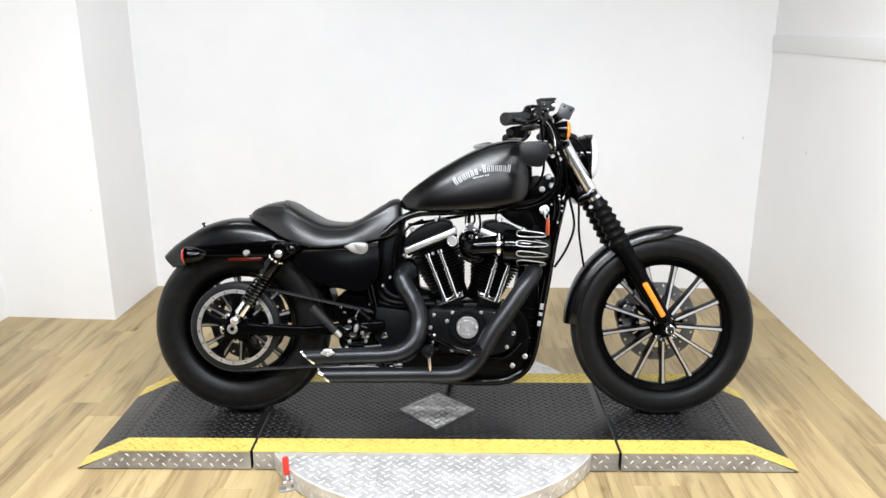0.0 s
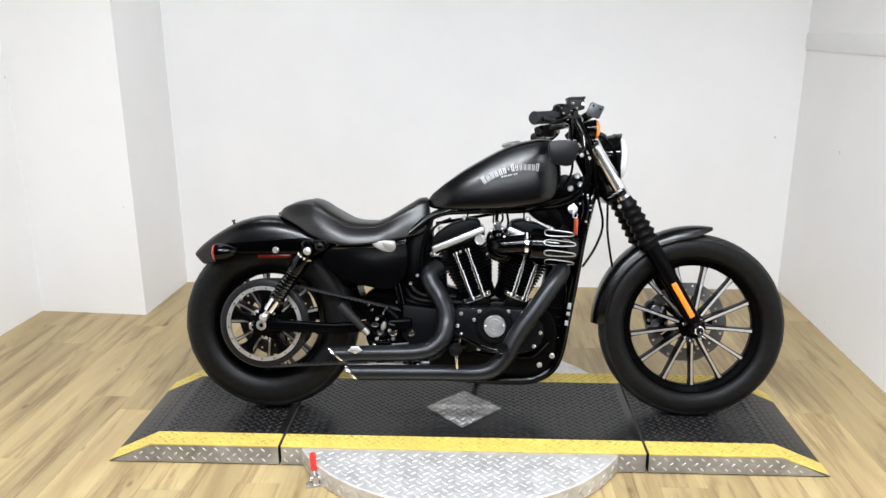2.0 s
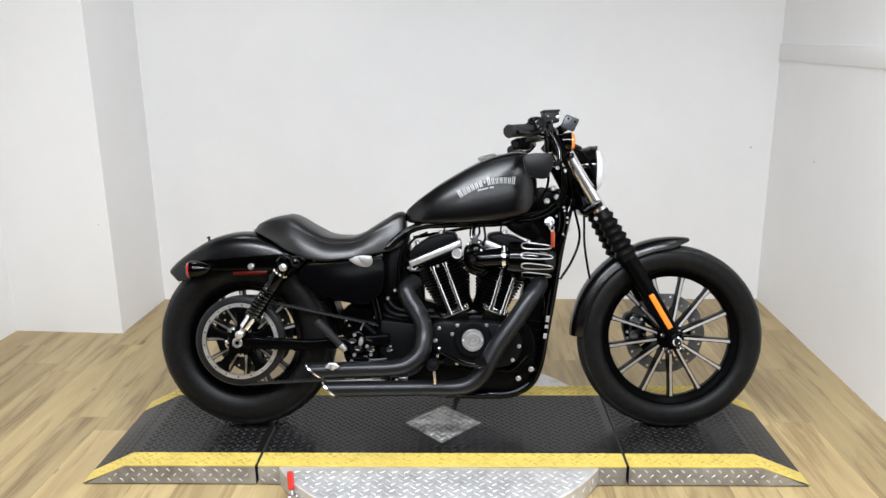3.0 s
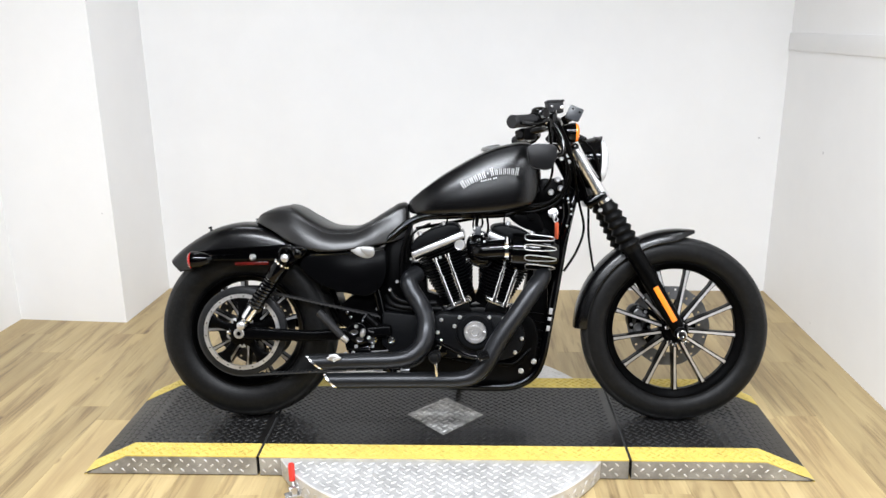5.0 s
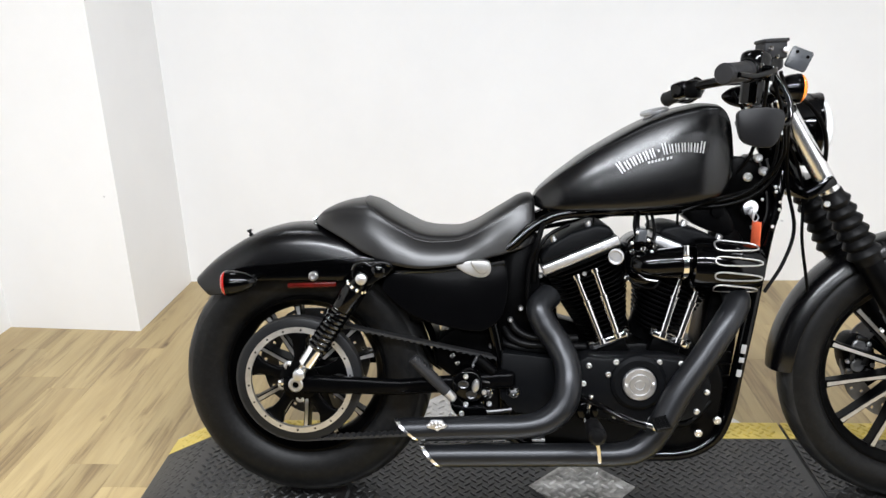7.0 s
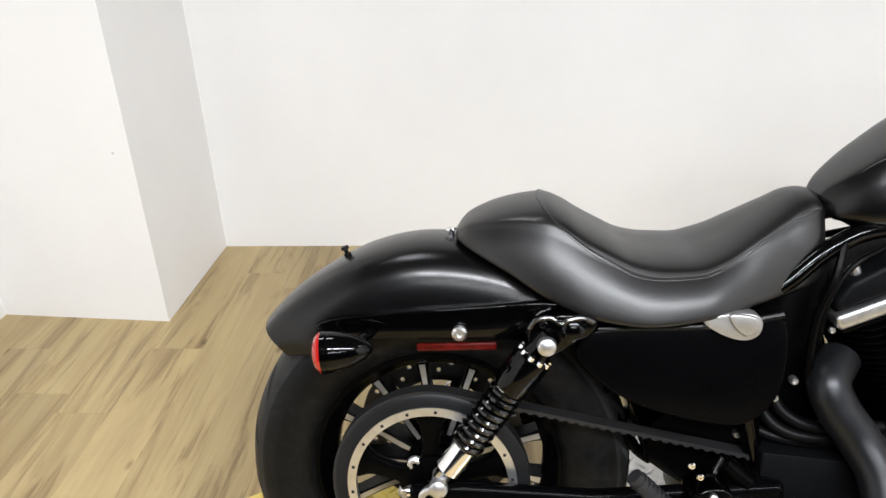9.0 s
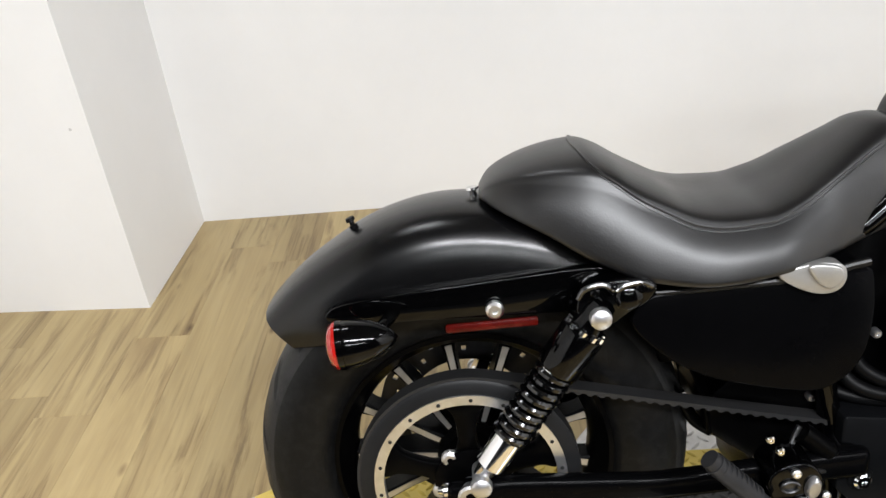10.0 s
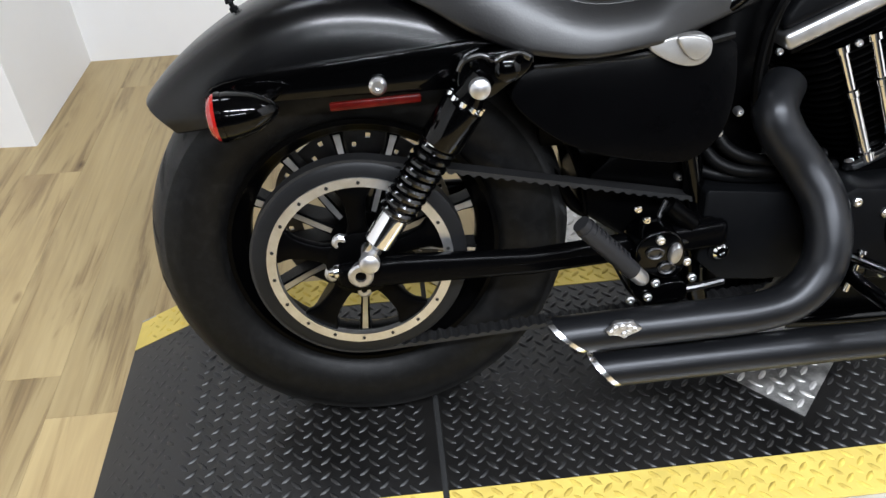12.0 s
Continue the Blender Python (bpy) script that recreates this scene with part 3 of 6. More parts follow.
def wheel(name, cx, cz, R, r_rim, half_tyre, half_rim, spokes, hub_r, phase, spoke_y, label):
    """Cast wheel: rim with its tyre, hub and machined-edge spokes."""
    prof = [(-half_rim, r_rim + 0.016), (-half_rim, r_rim + 0.009), (-half_rim * 0.8, r_rim + 0.004), (-half_rim * 0.62, r_rim - 0.005), (-half_rim * 0.3, r_rim - 0.013), (half_rim * 0.3, r_rim - 0.013), (half_rim * 0.62, r_rim - 0.005), (half_rim * 0.8, r_rim + 0.004), (half_rim, r_rim + 0.009), (half_rim, r_rim + 0.016)]
    w = bp(name, lathe(prof, (cx, 0, cz), (0, 1, 0), 96, closed=True), SATIN, None, label)
    part("tyre", tyre_bm(cx, cz, R, r_rim + 0.012, half_tyre), RUBBER, w, "black rubber road tyre", 50)
    depth = R - r_rim - 0.012
    half_band = [(0.90, 0.29), (0.80, 0.17), (0.55, 0.075), (0.28, 0.02)]
    band = [(-half_tyre * h, R - depth * d + (0.0006 if h < 0.85 else -0.001)) for h, d in half_band] + [(0, R + 0.0006)] + [(half_tyre * h, R - depth * d + (0.0006 if h < 0.85 else -0.001)) for h, d in half_band[::-1]]
    band += [(y, r - 0.004) for y, r in band[::-1]]
    part("tread_band", lathe(band, (cx, 0, cz), (0, 1, 0), 96, closed=True), TREADRUB, w, "worn grey-black tread", 50)
    part("hub", lathe([(-spoke_y - 0.012, hub_r * 0.55), (-spoke_y - 0.012, hub_r * 0.85), (-spoke_y, hub_r), (-0.01, hub_r * 0.8), (0.01, hub_r * 0.8), (spoke_y, hub_r), (spoke_y + 0.012, hub_r * 0.8), (spoke_y + 0.012, hub_r * 0.5)], (cx, 0, cz), (0, 1, 0), 40), SATIN, w, "black cast hub")
    # spoke: deep black web with a bright machined outer edge
    sb, mb = bmesh.new(), bmesh.new()
    r0, r1 = hub_r * 0.8, r_rim - 0.008
    rings = []
    for r, wd, y in ((r0, 0.009, spoke_y * 0.9), (r0 + 0.03, 0.0075, spoke_y * 0.82), ((r0 + r1) / 2, 0.0065, spoke_y * 0.62), (r1 - 0.02, 0.0075, spoke_y * 0.55), (r1, 0.011, spoke_y * 0.55)):
        rings.append([(r, -y, -wd), (r, -y, wd), (r, y, wd * 1.0), (r, y, -wd)])
    skin(sb, rings)
    bmesh.ops.bevel(sb, geom=sb.edges[:], offset=0.002, segments=1, affect="EDGES")
    rings = []
    for r, wd, y in ((r0 + 0.012, 0.0035, spoke_y * 0.88), (r0 + 0.03, 0.0042, spoke_y * 0.82), ((r0 + r1) / 2, 0.0038, spoke_y * 0.62), (r1 - 0.02, 0.0045, spoke_y * 0.55), (r1 - 0.006, 0.0052, spoke_y * 0.55)):
        rings.append([(r, -y - 0.0012, -wd), (r, -y - 0.0012, wd), (r, -y + 0.002, wd), (r, -y + 0.002, -wd)])
    skin(mb, rings)
    sme, mme = mesh_of("spoke", sb, SATIN), mesh_of("spoke_edge", mb, MACHINED)
    for k in range(spokes):
        m = pose(cx, 0, cz, 0, phase + 360 * k / spokes, 0)
        for me, nm in ((sme, "spoke"), (mme, "spoke_edge")):
            ob = new(nm, me)
            ob.parent = w
            ob.matrix_local = m
    return w


RX, RZ, FX, FZ = 0.003, 0.336, 1.518, 0.337
rear = wheel("rear_wheel", RX + 0.005, RZ - 0.002, 0.317, 0.187, 0.073, 0.052, 13, 0.052, -15, 0.034, "black cast rear wheel with thin spokes")
front = wheel("front_wheel", FX, FZ, 0.327, 0.228, 0.052, 0.034, 13, 0.046, 4.8, 0.03, "black cast front wheel with bright-edged spokes")


def tread_grooves(w, cx, cz, R, half, count, slant, deep):
    """Slanted sipes: thin strips on the tread's shoulders, coloured black for groove shade."""
    bm = bmesh.new()
    for k in range(count):
        for s in (-1, 1):
            base = 2 * math.pi * (k + (0.5 if s > 0 else 0)) / count
            a_list, b_list = [], []
            for i in range(6):
                u = i / 5
                y = s * half * (0.32 + 0.5 * u)
                rr = R - deep * interp([(0, 0), (0.28, 0.02), (0.55, 0.075), (0.80, 0.17), (0.97, 0.38)], abs(y) / half) + 0.0014
                a = base + slant * u
                wd = 0.0085 * math.sin(math.pi * (0.12 + 0.76 * u)) / R
                a_list.append((cx + rr * math.cos(a - wd), y, cz + rr * math.sin(a - wd)))
                b_list.append((cx + rr * math.cos(a + wd), y, cz + rr * math.sin(a + wd)))
            va, vb = [bm.verts.new(q) for q in a_list], [bm.verts.new(q) for q in b_list]
            for i in range(5):
                bm.faces.new((va[i], va[i + 1], vb[i + 1], vb[i]))
    return tagged(part("tread_groove", bm, DARKHOLE, w), kind="stuff")


tread_grooves(rear, RX + 0.005, RZ - 0.002, 0.317, 0.073, 22, 0.16, 0.1175)
tread_grooves(front, FX, FZ, 0.327, 0.052, 26, 0.14, 0.087)


# brake discs on the far side
def brake_disc(w, cx, cz, r0, r1, y, material):
    """A thin disc with a waved rim, drilled right through."""
    bm = bmesh.new()
    n, rows = 110, 6
    def at(k, r, yy):
        a = 2 * math.pi * k / n
        q = r0 + (r1 - r0) * r / rows
        if r == rows:
            q *= 1 + 0.012 * math.cos(10 * a)
        return (cx + q * math.cos(a), yy, cz + q * math.sin(a))
    front_v = [[bm.verts.new(at(k, r, y)) for r in range(rows + 1)] for k in range(n)]
    back_v = [[bm.verts.new(at(k, r, y + 0.005)) for r in range(rows + 1)] for k in range(n)]
    def drilled(k, r):
        return 0 <= r < rows and ((r == 1 and k % 10 == 0) or (r == 4 and k % 10 == 4) or (r == 2 and k % 10 == 7))
    for k in range(n):
        j = (k + 1) % n
        for r in range(rows):
            if drilled(k, r):
                for a_, b_ in (((k, r), (j, r)), ((j, r), (j, r + 1)), ((j, r + 1), (k, r + 1)), ((k, r + 1), (k, r))):
                    bm.faces.new((front_v[a_[0]][a_[1]], front_v[b_[0]][b_[1]], back_v[b_[0]][b_[1]], back_v[a_[0]][a_[1]]))
            else:
                bm.faces.new((front_v[k][r], front_v[j][r], front_v[j][r + 1], front_v[k][r + 1]))
                bm.faces.new((back_v[k][r], back_v[k][r + 1], back_v[j][r + 1], back_v[j][r]))
        for r in (0, rows):
            bm.faces.new((front_v[k][r], front_v[j][r], back_v[j][r], back_v[k][r]))
    part("brake_disc", bm, material, w, "drilled steel brake disc")
    carrier = box((r0 - 0.03, 0.006, 0.018), (0.03 + (r0 - 0.03) / 2, 0, 0), bevel=0.002)
    c_me = mesh_of("disc_arm", carrier, SATIN)
    for k in range(5):
        o = new("disc_arm", c_me)
        o.parent, o.matrix_local = w, Matrix.Translation((cx, y + 0.003, cz)) @ pose(0, 0, 0, 0, 72 * k, 0)


brake_disc(front, FX, FZ, 0.098, 0.146, 0.062, DISCMET)
brake_disc(rear, RX, RZ, 0.1, 0.146, 0.072, DARKSTEEL)
cal = bp("front_caliper", prism(rounded([(1.375, 0.40), (1.40, 0.415), (1.432, 0.40), (1.45, 0.36), (1.447, 0.31), (1.42, 0.295), (1.385, 0.31), (1.368, 0.36)], 3), 0.045, 0.10, 0.006), SATIN, None, "black two-piston brake caliper")
for zz in (0.385, 0.335):
    part("piston_boss", lathe([(0, 0.017), (0.006, 0.017), (0.008, 0.013), (0.007, 0.006)], (1.405, 0.046, zz), (0, -1, 0), 20), DISCMET, cal)
for cx_, cz_, cw, ch in ((1.425, 0.36, 0.018, 0.05), (1.39, 0.36, 0.012, 0.03), (1.432, 0.318, 0.02, 0.014), (1.384, 0.318, 0.016, 0.016), (1.412, 0.405, 0.026, 0.012)):
    part("caliper_rib", box((cw, 0.012, ch), (cx_, 0.042, cz_), (0, 12, 0), 0.003), DARKSTEEL, cal)
bolts(cal, [(1.43, 0.044, 0.39), (1.442, 0.044, 0.335), (1.38, 0.044, 0.345)], 0.006, 0.006, STEEL)

# rear pulley, belt and axle
pul = bp("rear_pulley", lathe([(0, 0.132), (0, 0.150), (0.003, 0.1545), (0.03, 0.1545), (0.03, 0.132)], (RX, -0.1065, RZ + 0.003), (0, 1, 0), 96, closed=True), PULLEY, None, "dark belt pulley with a bright rivetted ring")
part("ring", lathe([(0, 0.1205), (0, 0.134), (0.012, 0.134), (0.012, 0.1205)], (RX, -0.109, RZ + 0.003), (0, 1, 0), 96, closed=True), RINGMET, pul, "turned bright ring")
# Holes are flat black discs on the ring, their shade put into colour.
hole_me = mesh_of("ring_hole", lathe([(0, 0.0028), (0.0008, 0.0026)], (0, 0, 0), (0, -1, 0), 8), DARKHOLE)
for k in range(18):
    a = 2 * math.pi * (k + 0.3) / 18
    o = new("ring_hole", hole_me)
    o.parent, o.location = pul, (RX + 0.127 * math.cos(a), -0.1092, RZ + 0.003 + 0.127 * math.sin(a))
sp = prism(rounded([(0.02, -0.02), (0.06, -0.013), (0.1, -0.017), (0.121, -0.028), (0.121, 0.028), (0.1, 0.017), (0.06, 0.013), (0.02, 0.02)], 2), -0.104, -0.088, 0.004)
sp_me = mesh_of("pulley_spoke", sp, SATIN)
for k in range(5):
    o = new("pulley_spoke", sp_me)
    o.parent, o.matrix_local = pul, pose(RX, 0, RZ + 0.003, 0, -18 + 72 * k, 0)
part("pulley_hub", lathe([(0, 0.045), (0.02, 0.05), (0.026, 0.03)], (RX, -0.088, RZ + 0.003), (0, -1, 0), 32), SATIN, pul)
bolts(pul, [(RX + 0.044 * math.cos(a), -0.1, RZ + 0.003 + 0.044 * math.sin(a)) for a in (radians(126 + 72 * k) for k in range(5))], 0.0125, 0.010, MACHINED)


def belt_bm(x0, z0, r0, x1, z1, r1, ya, yb, teeth=118):
    """An open belt loop round two pulleys, with teeth inside."""
    d = math.hypot(x1 - x0, z1 - z0)
    tilt = math.atan2(z1 - z0, x1 - x0)
    b = math.acos((r0 - r1) / d)
    pts = []
    a_top, a_bot = tilt + b, tilt - b
    for k in range(41):
        a = a_top + (2 * math.pi - 2 * b) * k / 40
        pts.append((x0 + r0 * math.cos(a), z0 + r0 * math.sin(a)))
    for k in range(21):
        a = a_bot + (2 * b) * k / 20
        pts.append((x1 + r1 * math.cos(a), z1 + r1 * math.sin(a)))
    lens, total = [0], 0
    cl = pts + [pts[0]]
    for p, q in zip(cl, cl[1:]):
        total += math.hypot(q[0] - p[0], q[1] - p[1])
        lens.append(total)
    xs, zs = [p[0] for p in cl], [p[1] for p in cl]
    rings = []
    n = teeth * 4
    for k in range(n):
        s = total * k / n
        x, z = np.interp(s, lens, xs), np.interp(s, lens, zs)
        x2, z2 = np.interp((s + 0.004) % total, lens, xs), np.interp((s + 0.004) % total, lens, zs)
        tx, tz = x2 - x, z2 - z
        l = math.hypot(tx, tz) or 1
        nx, nz = tz / l, -tx / l
        deep = 0.0065 if k % 4 in (1, 2) else 0.0035
        rings.append([(x + nx * 0.0015, ya, z + nz * 0.0015), (x + nx * 0.0015, yb, z + nz * 0.0015), (x - nx * deep, yb, z - nz * deep), (x - nx * deep, ya, z - nz * deep)])
    bm = bmesh.new()
    skin(bm, rings, closed=True)
    return bm


bp("drive_belt", belt_bm(RX, RZ + 0.003, 0.157, 0.575, 0.294, 0.08, -0.103, -0.077), BELT, None, "toothed rubber drive belt", 20)
axle = bp("rear_axle", lathe([(0, 0.012), (0.02, 0.012), (0.02, 0.018), (0.03, 0.018), (0.033, 0.015), (0.033, 0.008), (0.024, 0.007)], (RX, -0.115, RZ + 0.004), (0, -1, 0), 24), MACHINED, None, "bright axle end")
part("adjuster", lathe([(0, 0.0105), (0.014, 0.0105), (0.016, 0.0075), (0.022, 0.006)], (-0.02, -0.128, 0.342), (-1, 0, 0), 12), CHROME, axle)
part("far_axle_nut", lathe([(0, 0.017), (0.02, 0.017), (0.022, 0.012)], (RX, 0.12, RZ), (0, 1, 0), 6), STEEL, axle)

# swingarm
sw = bmesh.new()
for s in (-1, 1):
    prism([(-0.03, 0.317), (-0.03, 0.356), (0.06, 0.360), (0.25, 0.350), (0.53, 0.372), (0.53, 0.330), (0.25, 0.312), (0.05, 0.316)], s * 0.131 - 0.013, s * 0.131 + 0.013, 0.011, sw, 4)
tube(sw, [(0.5, -0.13, 0.35), (0.5, 0.13, 0.35)], 0.025, 16)
bp("swingarm", sw, DIMBLACK, None, "gloss black swingarm")

# shocks
def shock(y, parent=None):
    top, low = Vector((0.175, y, 0.604)), Vector((0.018, y * 0.93, 0.372))
    d = low - top
    L = d.length
    d.normalize()
    s1 = d.cross(Vector((0, 1, 0))).normalized()
    s2 = d.cross(s1)
    body = bp("shock_absorber", lathe([(-0.016, 0.010), (-0.012, 0.017), (0.010, 0.018), (0.027, 0.022), (0.030, 0.0275), (0.033, 0.0285), (0.088, 0.0285), (0.091, 0.0265), (0.091, 0.012), (L - 0.05, 0.011), (L - 0.05, 0.0)], top, d, 32), GLOSS, None, "gloss black covered shock absorber")
    turns, coil = 9, []
    for k in range(int(turns * 14) + 1):
        a = 2 * math.pi * k / 14
        h = 0.094 + (L - 0.166) * k / (turns * 14)
        coil.append(top + d * h + 0.0212 * (math.cos(a) * s1 + math.sin(a) * s2))
    part("spring", tubes([(coil, 0.0054)], 8, 1), SPRINGBLACK, body, "gloss black coil spring")
    part("shock_rod", lathe([(0.085, 0.0115), (L - 0.05, 0.0115)], top, d, 16), STEEL, body, "chrome inner body")
    part("spring_seat", lathe([(0.086, 0.0215), (0.089, 0.0225), (0.095, 0.0225), (0.098, 0.02)], top, d, 24), CHROME, body)
    part("lower_cup", lathe([(L - 0.074, 0.017), (L - 0.073, 0.0195), (L - 0.068, 0.0205), (L - 0.026, 0.0205), (L - 0.018, 0.014), (L - 0.002, 0.012)], top, d, 28), CHROME, body, "chrome lower cup")
    # notched preload ring under the upper eye
    notch = bmesh.new()
    for k in range(10):
        a = 2 * math.pi * k / 10
        q = top + d * 0.0265 + 0.0225 * (math.cos(a) * s1 + math.sin(a) * s2)
        lathe([(-0.004, 0.002), (-0.003, 0.005), (0.004, 0.005), (0.005, 0.002)], q, d, 8, notch)
    part("preload_ring", notch, CHROME, body, "notched chrome preload ring")
    side = 1 if y > 0 else -1
    for q, r in ((top, 0.0135), (low, 0.0145)):
        part("mount_bolt", lathe([(-0.02, r * 0.8), (0.016, r * 0.8), (0.018, r), (0.024, r), (0.028, r * 0.93), (0.0305, r * 0.7), (0.0315, r * 0.1)], q, (0, side, 0), 20), MACHINED, body, "chrome domed mounting bolt")


shock(-0.157)
shock(0.157)


# rear fender: a crowned section carried round the wheel
def fender_bm(cx, cz, radius, a0, a1, section, n=40, thick=0.003, taper=None):
    rings = []
    for k in range(n + 1):
        t = k / n
        a = radians(a0 + (a1 - a0) * t)
        r = radius(t)
        sc, dp = taper(t) if taper else (1, 1)
        outer = [(y * sc, r + dr * dp) for y, dr in section]
        inner = [(y * sc * 0.975, r + dr * dp - thick) for y, dr in section[::-1]]
        rings.append([(cx + q * math.cos(a), y, cz + q * math.sin(a)) for y, q in outer + inner])
    bm = bmesh.new()
    skin(bm, rings)
    return bm


half = [(0.0, 0.0), (0.03, -0.001), (0.055, -0.005), (0.075, -0.013), (0.089, -0.026), (0.0965, -0.042), (0.1005, -0.058), (0.103, -0.074), (0.104, -0.088), (0.105, -0.1)]
sect = [(-y, d) for y, d in half[:0:-1]] + half


def fender_taper(t):
    k = max(0, (t - 0.8) / 0.2)
    return 1 - 0.22 * k ** 2, 1 - 0.42 * k ** 1.6


fen = bp("rear_fender", fender_bm(RX, RZ, lambda t: smooth_interp([(0, 0.384), (0.45, 0.383), (0.62, 0.378), (0.8, 0.369), (1, 0.366)], t), 52, 136.5, sect, 60, taper=fender_taper), DENIM, None, "matte black chopped rear fender", 30)
part("bumper_screw", lathe([(-0.004, 0.006), (0.004, 0.006), (0.005, 0.0035), (0.01, 0.0035), (0.011, 0.007), (0.016, 0.006)], (-0.131, 0.0, 0.685), (-0.34, 0, 0.94), 12), SOFT_RUBBER, fen)
part("seat_screw", lathe([(-0.004, 0.005), (0.006, 0.005), (0.007, 0.009), (0.01, 0.008)], (0.036, 0.0, 0.720), (-0.1, 0, 1), 12), CHROME, fen)

for s in (-1, 1):
    st = bp("fender_strut", prism(rounded([(-0.165, 0.603), (-0.14, 0.619), (-0.05, 0.630), (0.08, 0.640), (0.17, 0.646), (0.235, 0.640), (0.255, 0.626), (0.235, 0.608), (0.19, 0.590), (0.11, 0.588), (-0.04, 0.590), (-0.13, 0.590)], 3), s * 0.111 - 0.007 , s * 0.111 + 0.011 if s > 0 else s * 0.111 + 0.007, 0.003), GLOSS, None, "gloss black fender strut")
    bolts(st, [(0.052, s * 0.121 if s < 0 else 0.118, 0.602)], 0.0115, 0.012, WHITEB)
    part("side_reflector", box((0.118, 0.008, 0.0115), (0.047, s * 0.122, 0.580), (0, -1.5, 0), 0.003), DIMRED, st, "red side reflector strip")
# shock tower casting with its bolts
tw = bp("shock_bracket", prism(rounded([(0.150, 0.600), (0.155, 0.628), (0.178, 0.640), (0.225, 0.641), (0.246, 0.632), (0.236, 0.612), (0.212, 0.598), (0.190, 0.584), (0.165, 0.585)], 3), -0.158, -0.12, 0.007, segs=3), GLOSS, None, "gloss black upper shock bracket")
# Tube added along the edge to put in its white highlight.
part("bracket_rim", tubes([([(0.152, -0.158, 0.622), (0.160, -0.160, 0.634), (0.180, -0.161, 0.639), (0.196, -0.161, 0.631), (0.208, -0.161, 0.636), (0.226, -0.160, 0.638), (0.240, -0.157, 0.631)], 0.0042)], 10), LIP, tw, "rounded rim, extra gloss for its highlight")
part("bracket_boss", lathe([(0, 0.017), (0.006, 0.016), (0.010, 0.011), (0.011, 0.001)], (0.212, -0.157, 0.620), (0, -1, 0.1), 24), GLOSS, tw)
bolts(tw, [(0.172, -0.158, 0.629), (0.192, -0.158, 0.632), (0.226, -0.158, 0.632), (0.216, -0.158, 0.612)], 0.0065, 0.007, GLOSS)


def bullet(name, at, forward, r, length, lens_mat, label, lens_label, stalk_to):
    """A bullet turn signal: shell, lens and stalk."""
    b = bp(name, lathe([(0, r * 0.97), (0.004, r), (0.012, r), (length * 0.35, r * 0.93), (length * 0.6, r * 0.78), (length * 0.82, r * 0.5), (length * 0.95, r * 0.24), (length, r * 0.05)], at, forward, 32), GLOSS, None, label)
    part("lens", lathe([(0.0005, r * 0.985), (-0.007, r * 0.97), (-0.0125, r * 0.82), (-0.016, r * 0.5), (-0.017, r * 0.05)], at, forward, 32), lens_mat, b, lens_label)
    part("lens_ring", lathe([(-0.003, r * 1.0), (-0.003, r * 1.035), (0.004, r * 1.035), (0.004, r * 1.0)], at, forward, 32, closed=True), GLOSS, b)
    mid_q = Vector(at) + Vector(forward).normalized() * length * 0.45
    part("stalk", tubes([([mid_q, (mid_q + Vector(stalk_to)) / 2 + Vector((0.004, 0, 0.002)), stalk_to], 0.008)]), GLOSS, b)


bullet("rear_turn_signal", (-0.134, -0.186, 0.597), (1, 0.05, 0.06), 0.0295, 0.068, RED, "gloss black bullet turn signal with red lens", "red lens", (-0.075, -0.12, 0.606))
bullet("rear_turn_signal", (-0.134, 0.186, 0.597), (1, -0.05, 0.06), 0.0295, 0.068, RED, "gloss black bullet turn signal with red lens", "red lens", (-0.075, 0.12, 0.606))

# ---- seat ----
S_TOP = [(0.044, 0.728), (0.056, 0.745), (0.08, 0.759), (0.115, 0.772), (0.15, 0.780), (0.178, 0.783), (0.205, 0.774), (0.235, 0.755), (0.27, 0.735), (0.305, 0.717), (0.345, 0.709), (0.39, 0.708), (0.43, 0.720), (0.48, 0.749), (0.52, 0.772), (0.55, 0.787), (0.57, 0.789), (0.58, 0.778)]
S_LOW = [(0.044, 0.722), (0.08, 0.706), (0.12, 0.686), (0.18, 0.650), (0.25, 0.625), (0.31, 0.619), (0.41, 0.628), (0.5, 0.642), (0.56, 0.656), (0.58, 0.67)]
S_WID = [(0.044, 0.03), (0.06, 0.062), (0.09, 0.088), (0.13, 0.108), (0.18, 0.128), (0.25, 0.145), (0.32, 0.15), (0.4, 0.141), (0.47, 0.114), (0.53, 0.088), (0.565, 0.077), (0.58, 0.066)]


def seat_point(x, a):
    """The seat's skin at x: a = 0 is the middle of the top, 1 the seam, 2.2 the skirt's foot, pi the base."""
    top, low, w = smooth_interp(S_TOP, x), smooth_interp(S_LOW, x), smooth_interp(S_WID, x)
    h, mid_z, side, u = (top - low) / 2, (top + low) / 2, math.copysign(1, a), abs(a)
    if u <= 1:
        y = 0.82 * w * math.sin(math.pi / 2 * u) ** 0.95
        z = mid_z + h * (0.52 + 0.48 * max(0.0, math.cos(math.pi / 2 * u)) ** 0.9)
        z -= 0.005 * smooth_interp([(0.1, 0), (0.25, 1), (0.45, 1), (0.56, 0.2)], x) * (1 - u)
    elif u <= 2.2:
        k = (u - 1) / 1.2
        y = w * (0.82 + 0.25 * k + 0.05 * math.sin(math.pi * k))
        z = mid_z + h * (0.52 - 1.34 * k)
    else:
        k = min(1.0, (u - 2.2) / (math.pi - 2.2))
        y = 1.07 * w * (1 - k ** 2.5)
        z = mid_z - h * (0.82 + 0.18 * k ** 0.5)
    return Vector((x, -side * y, z))


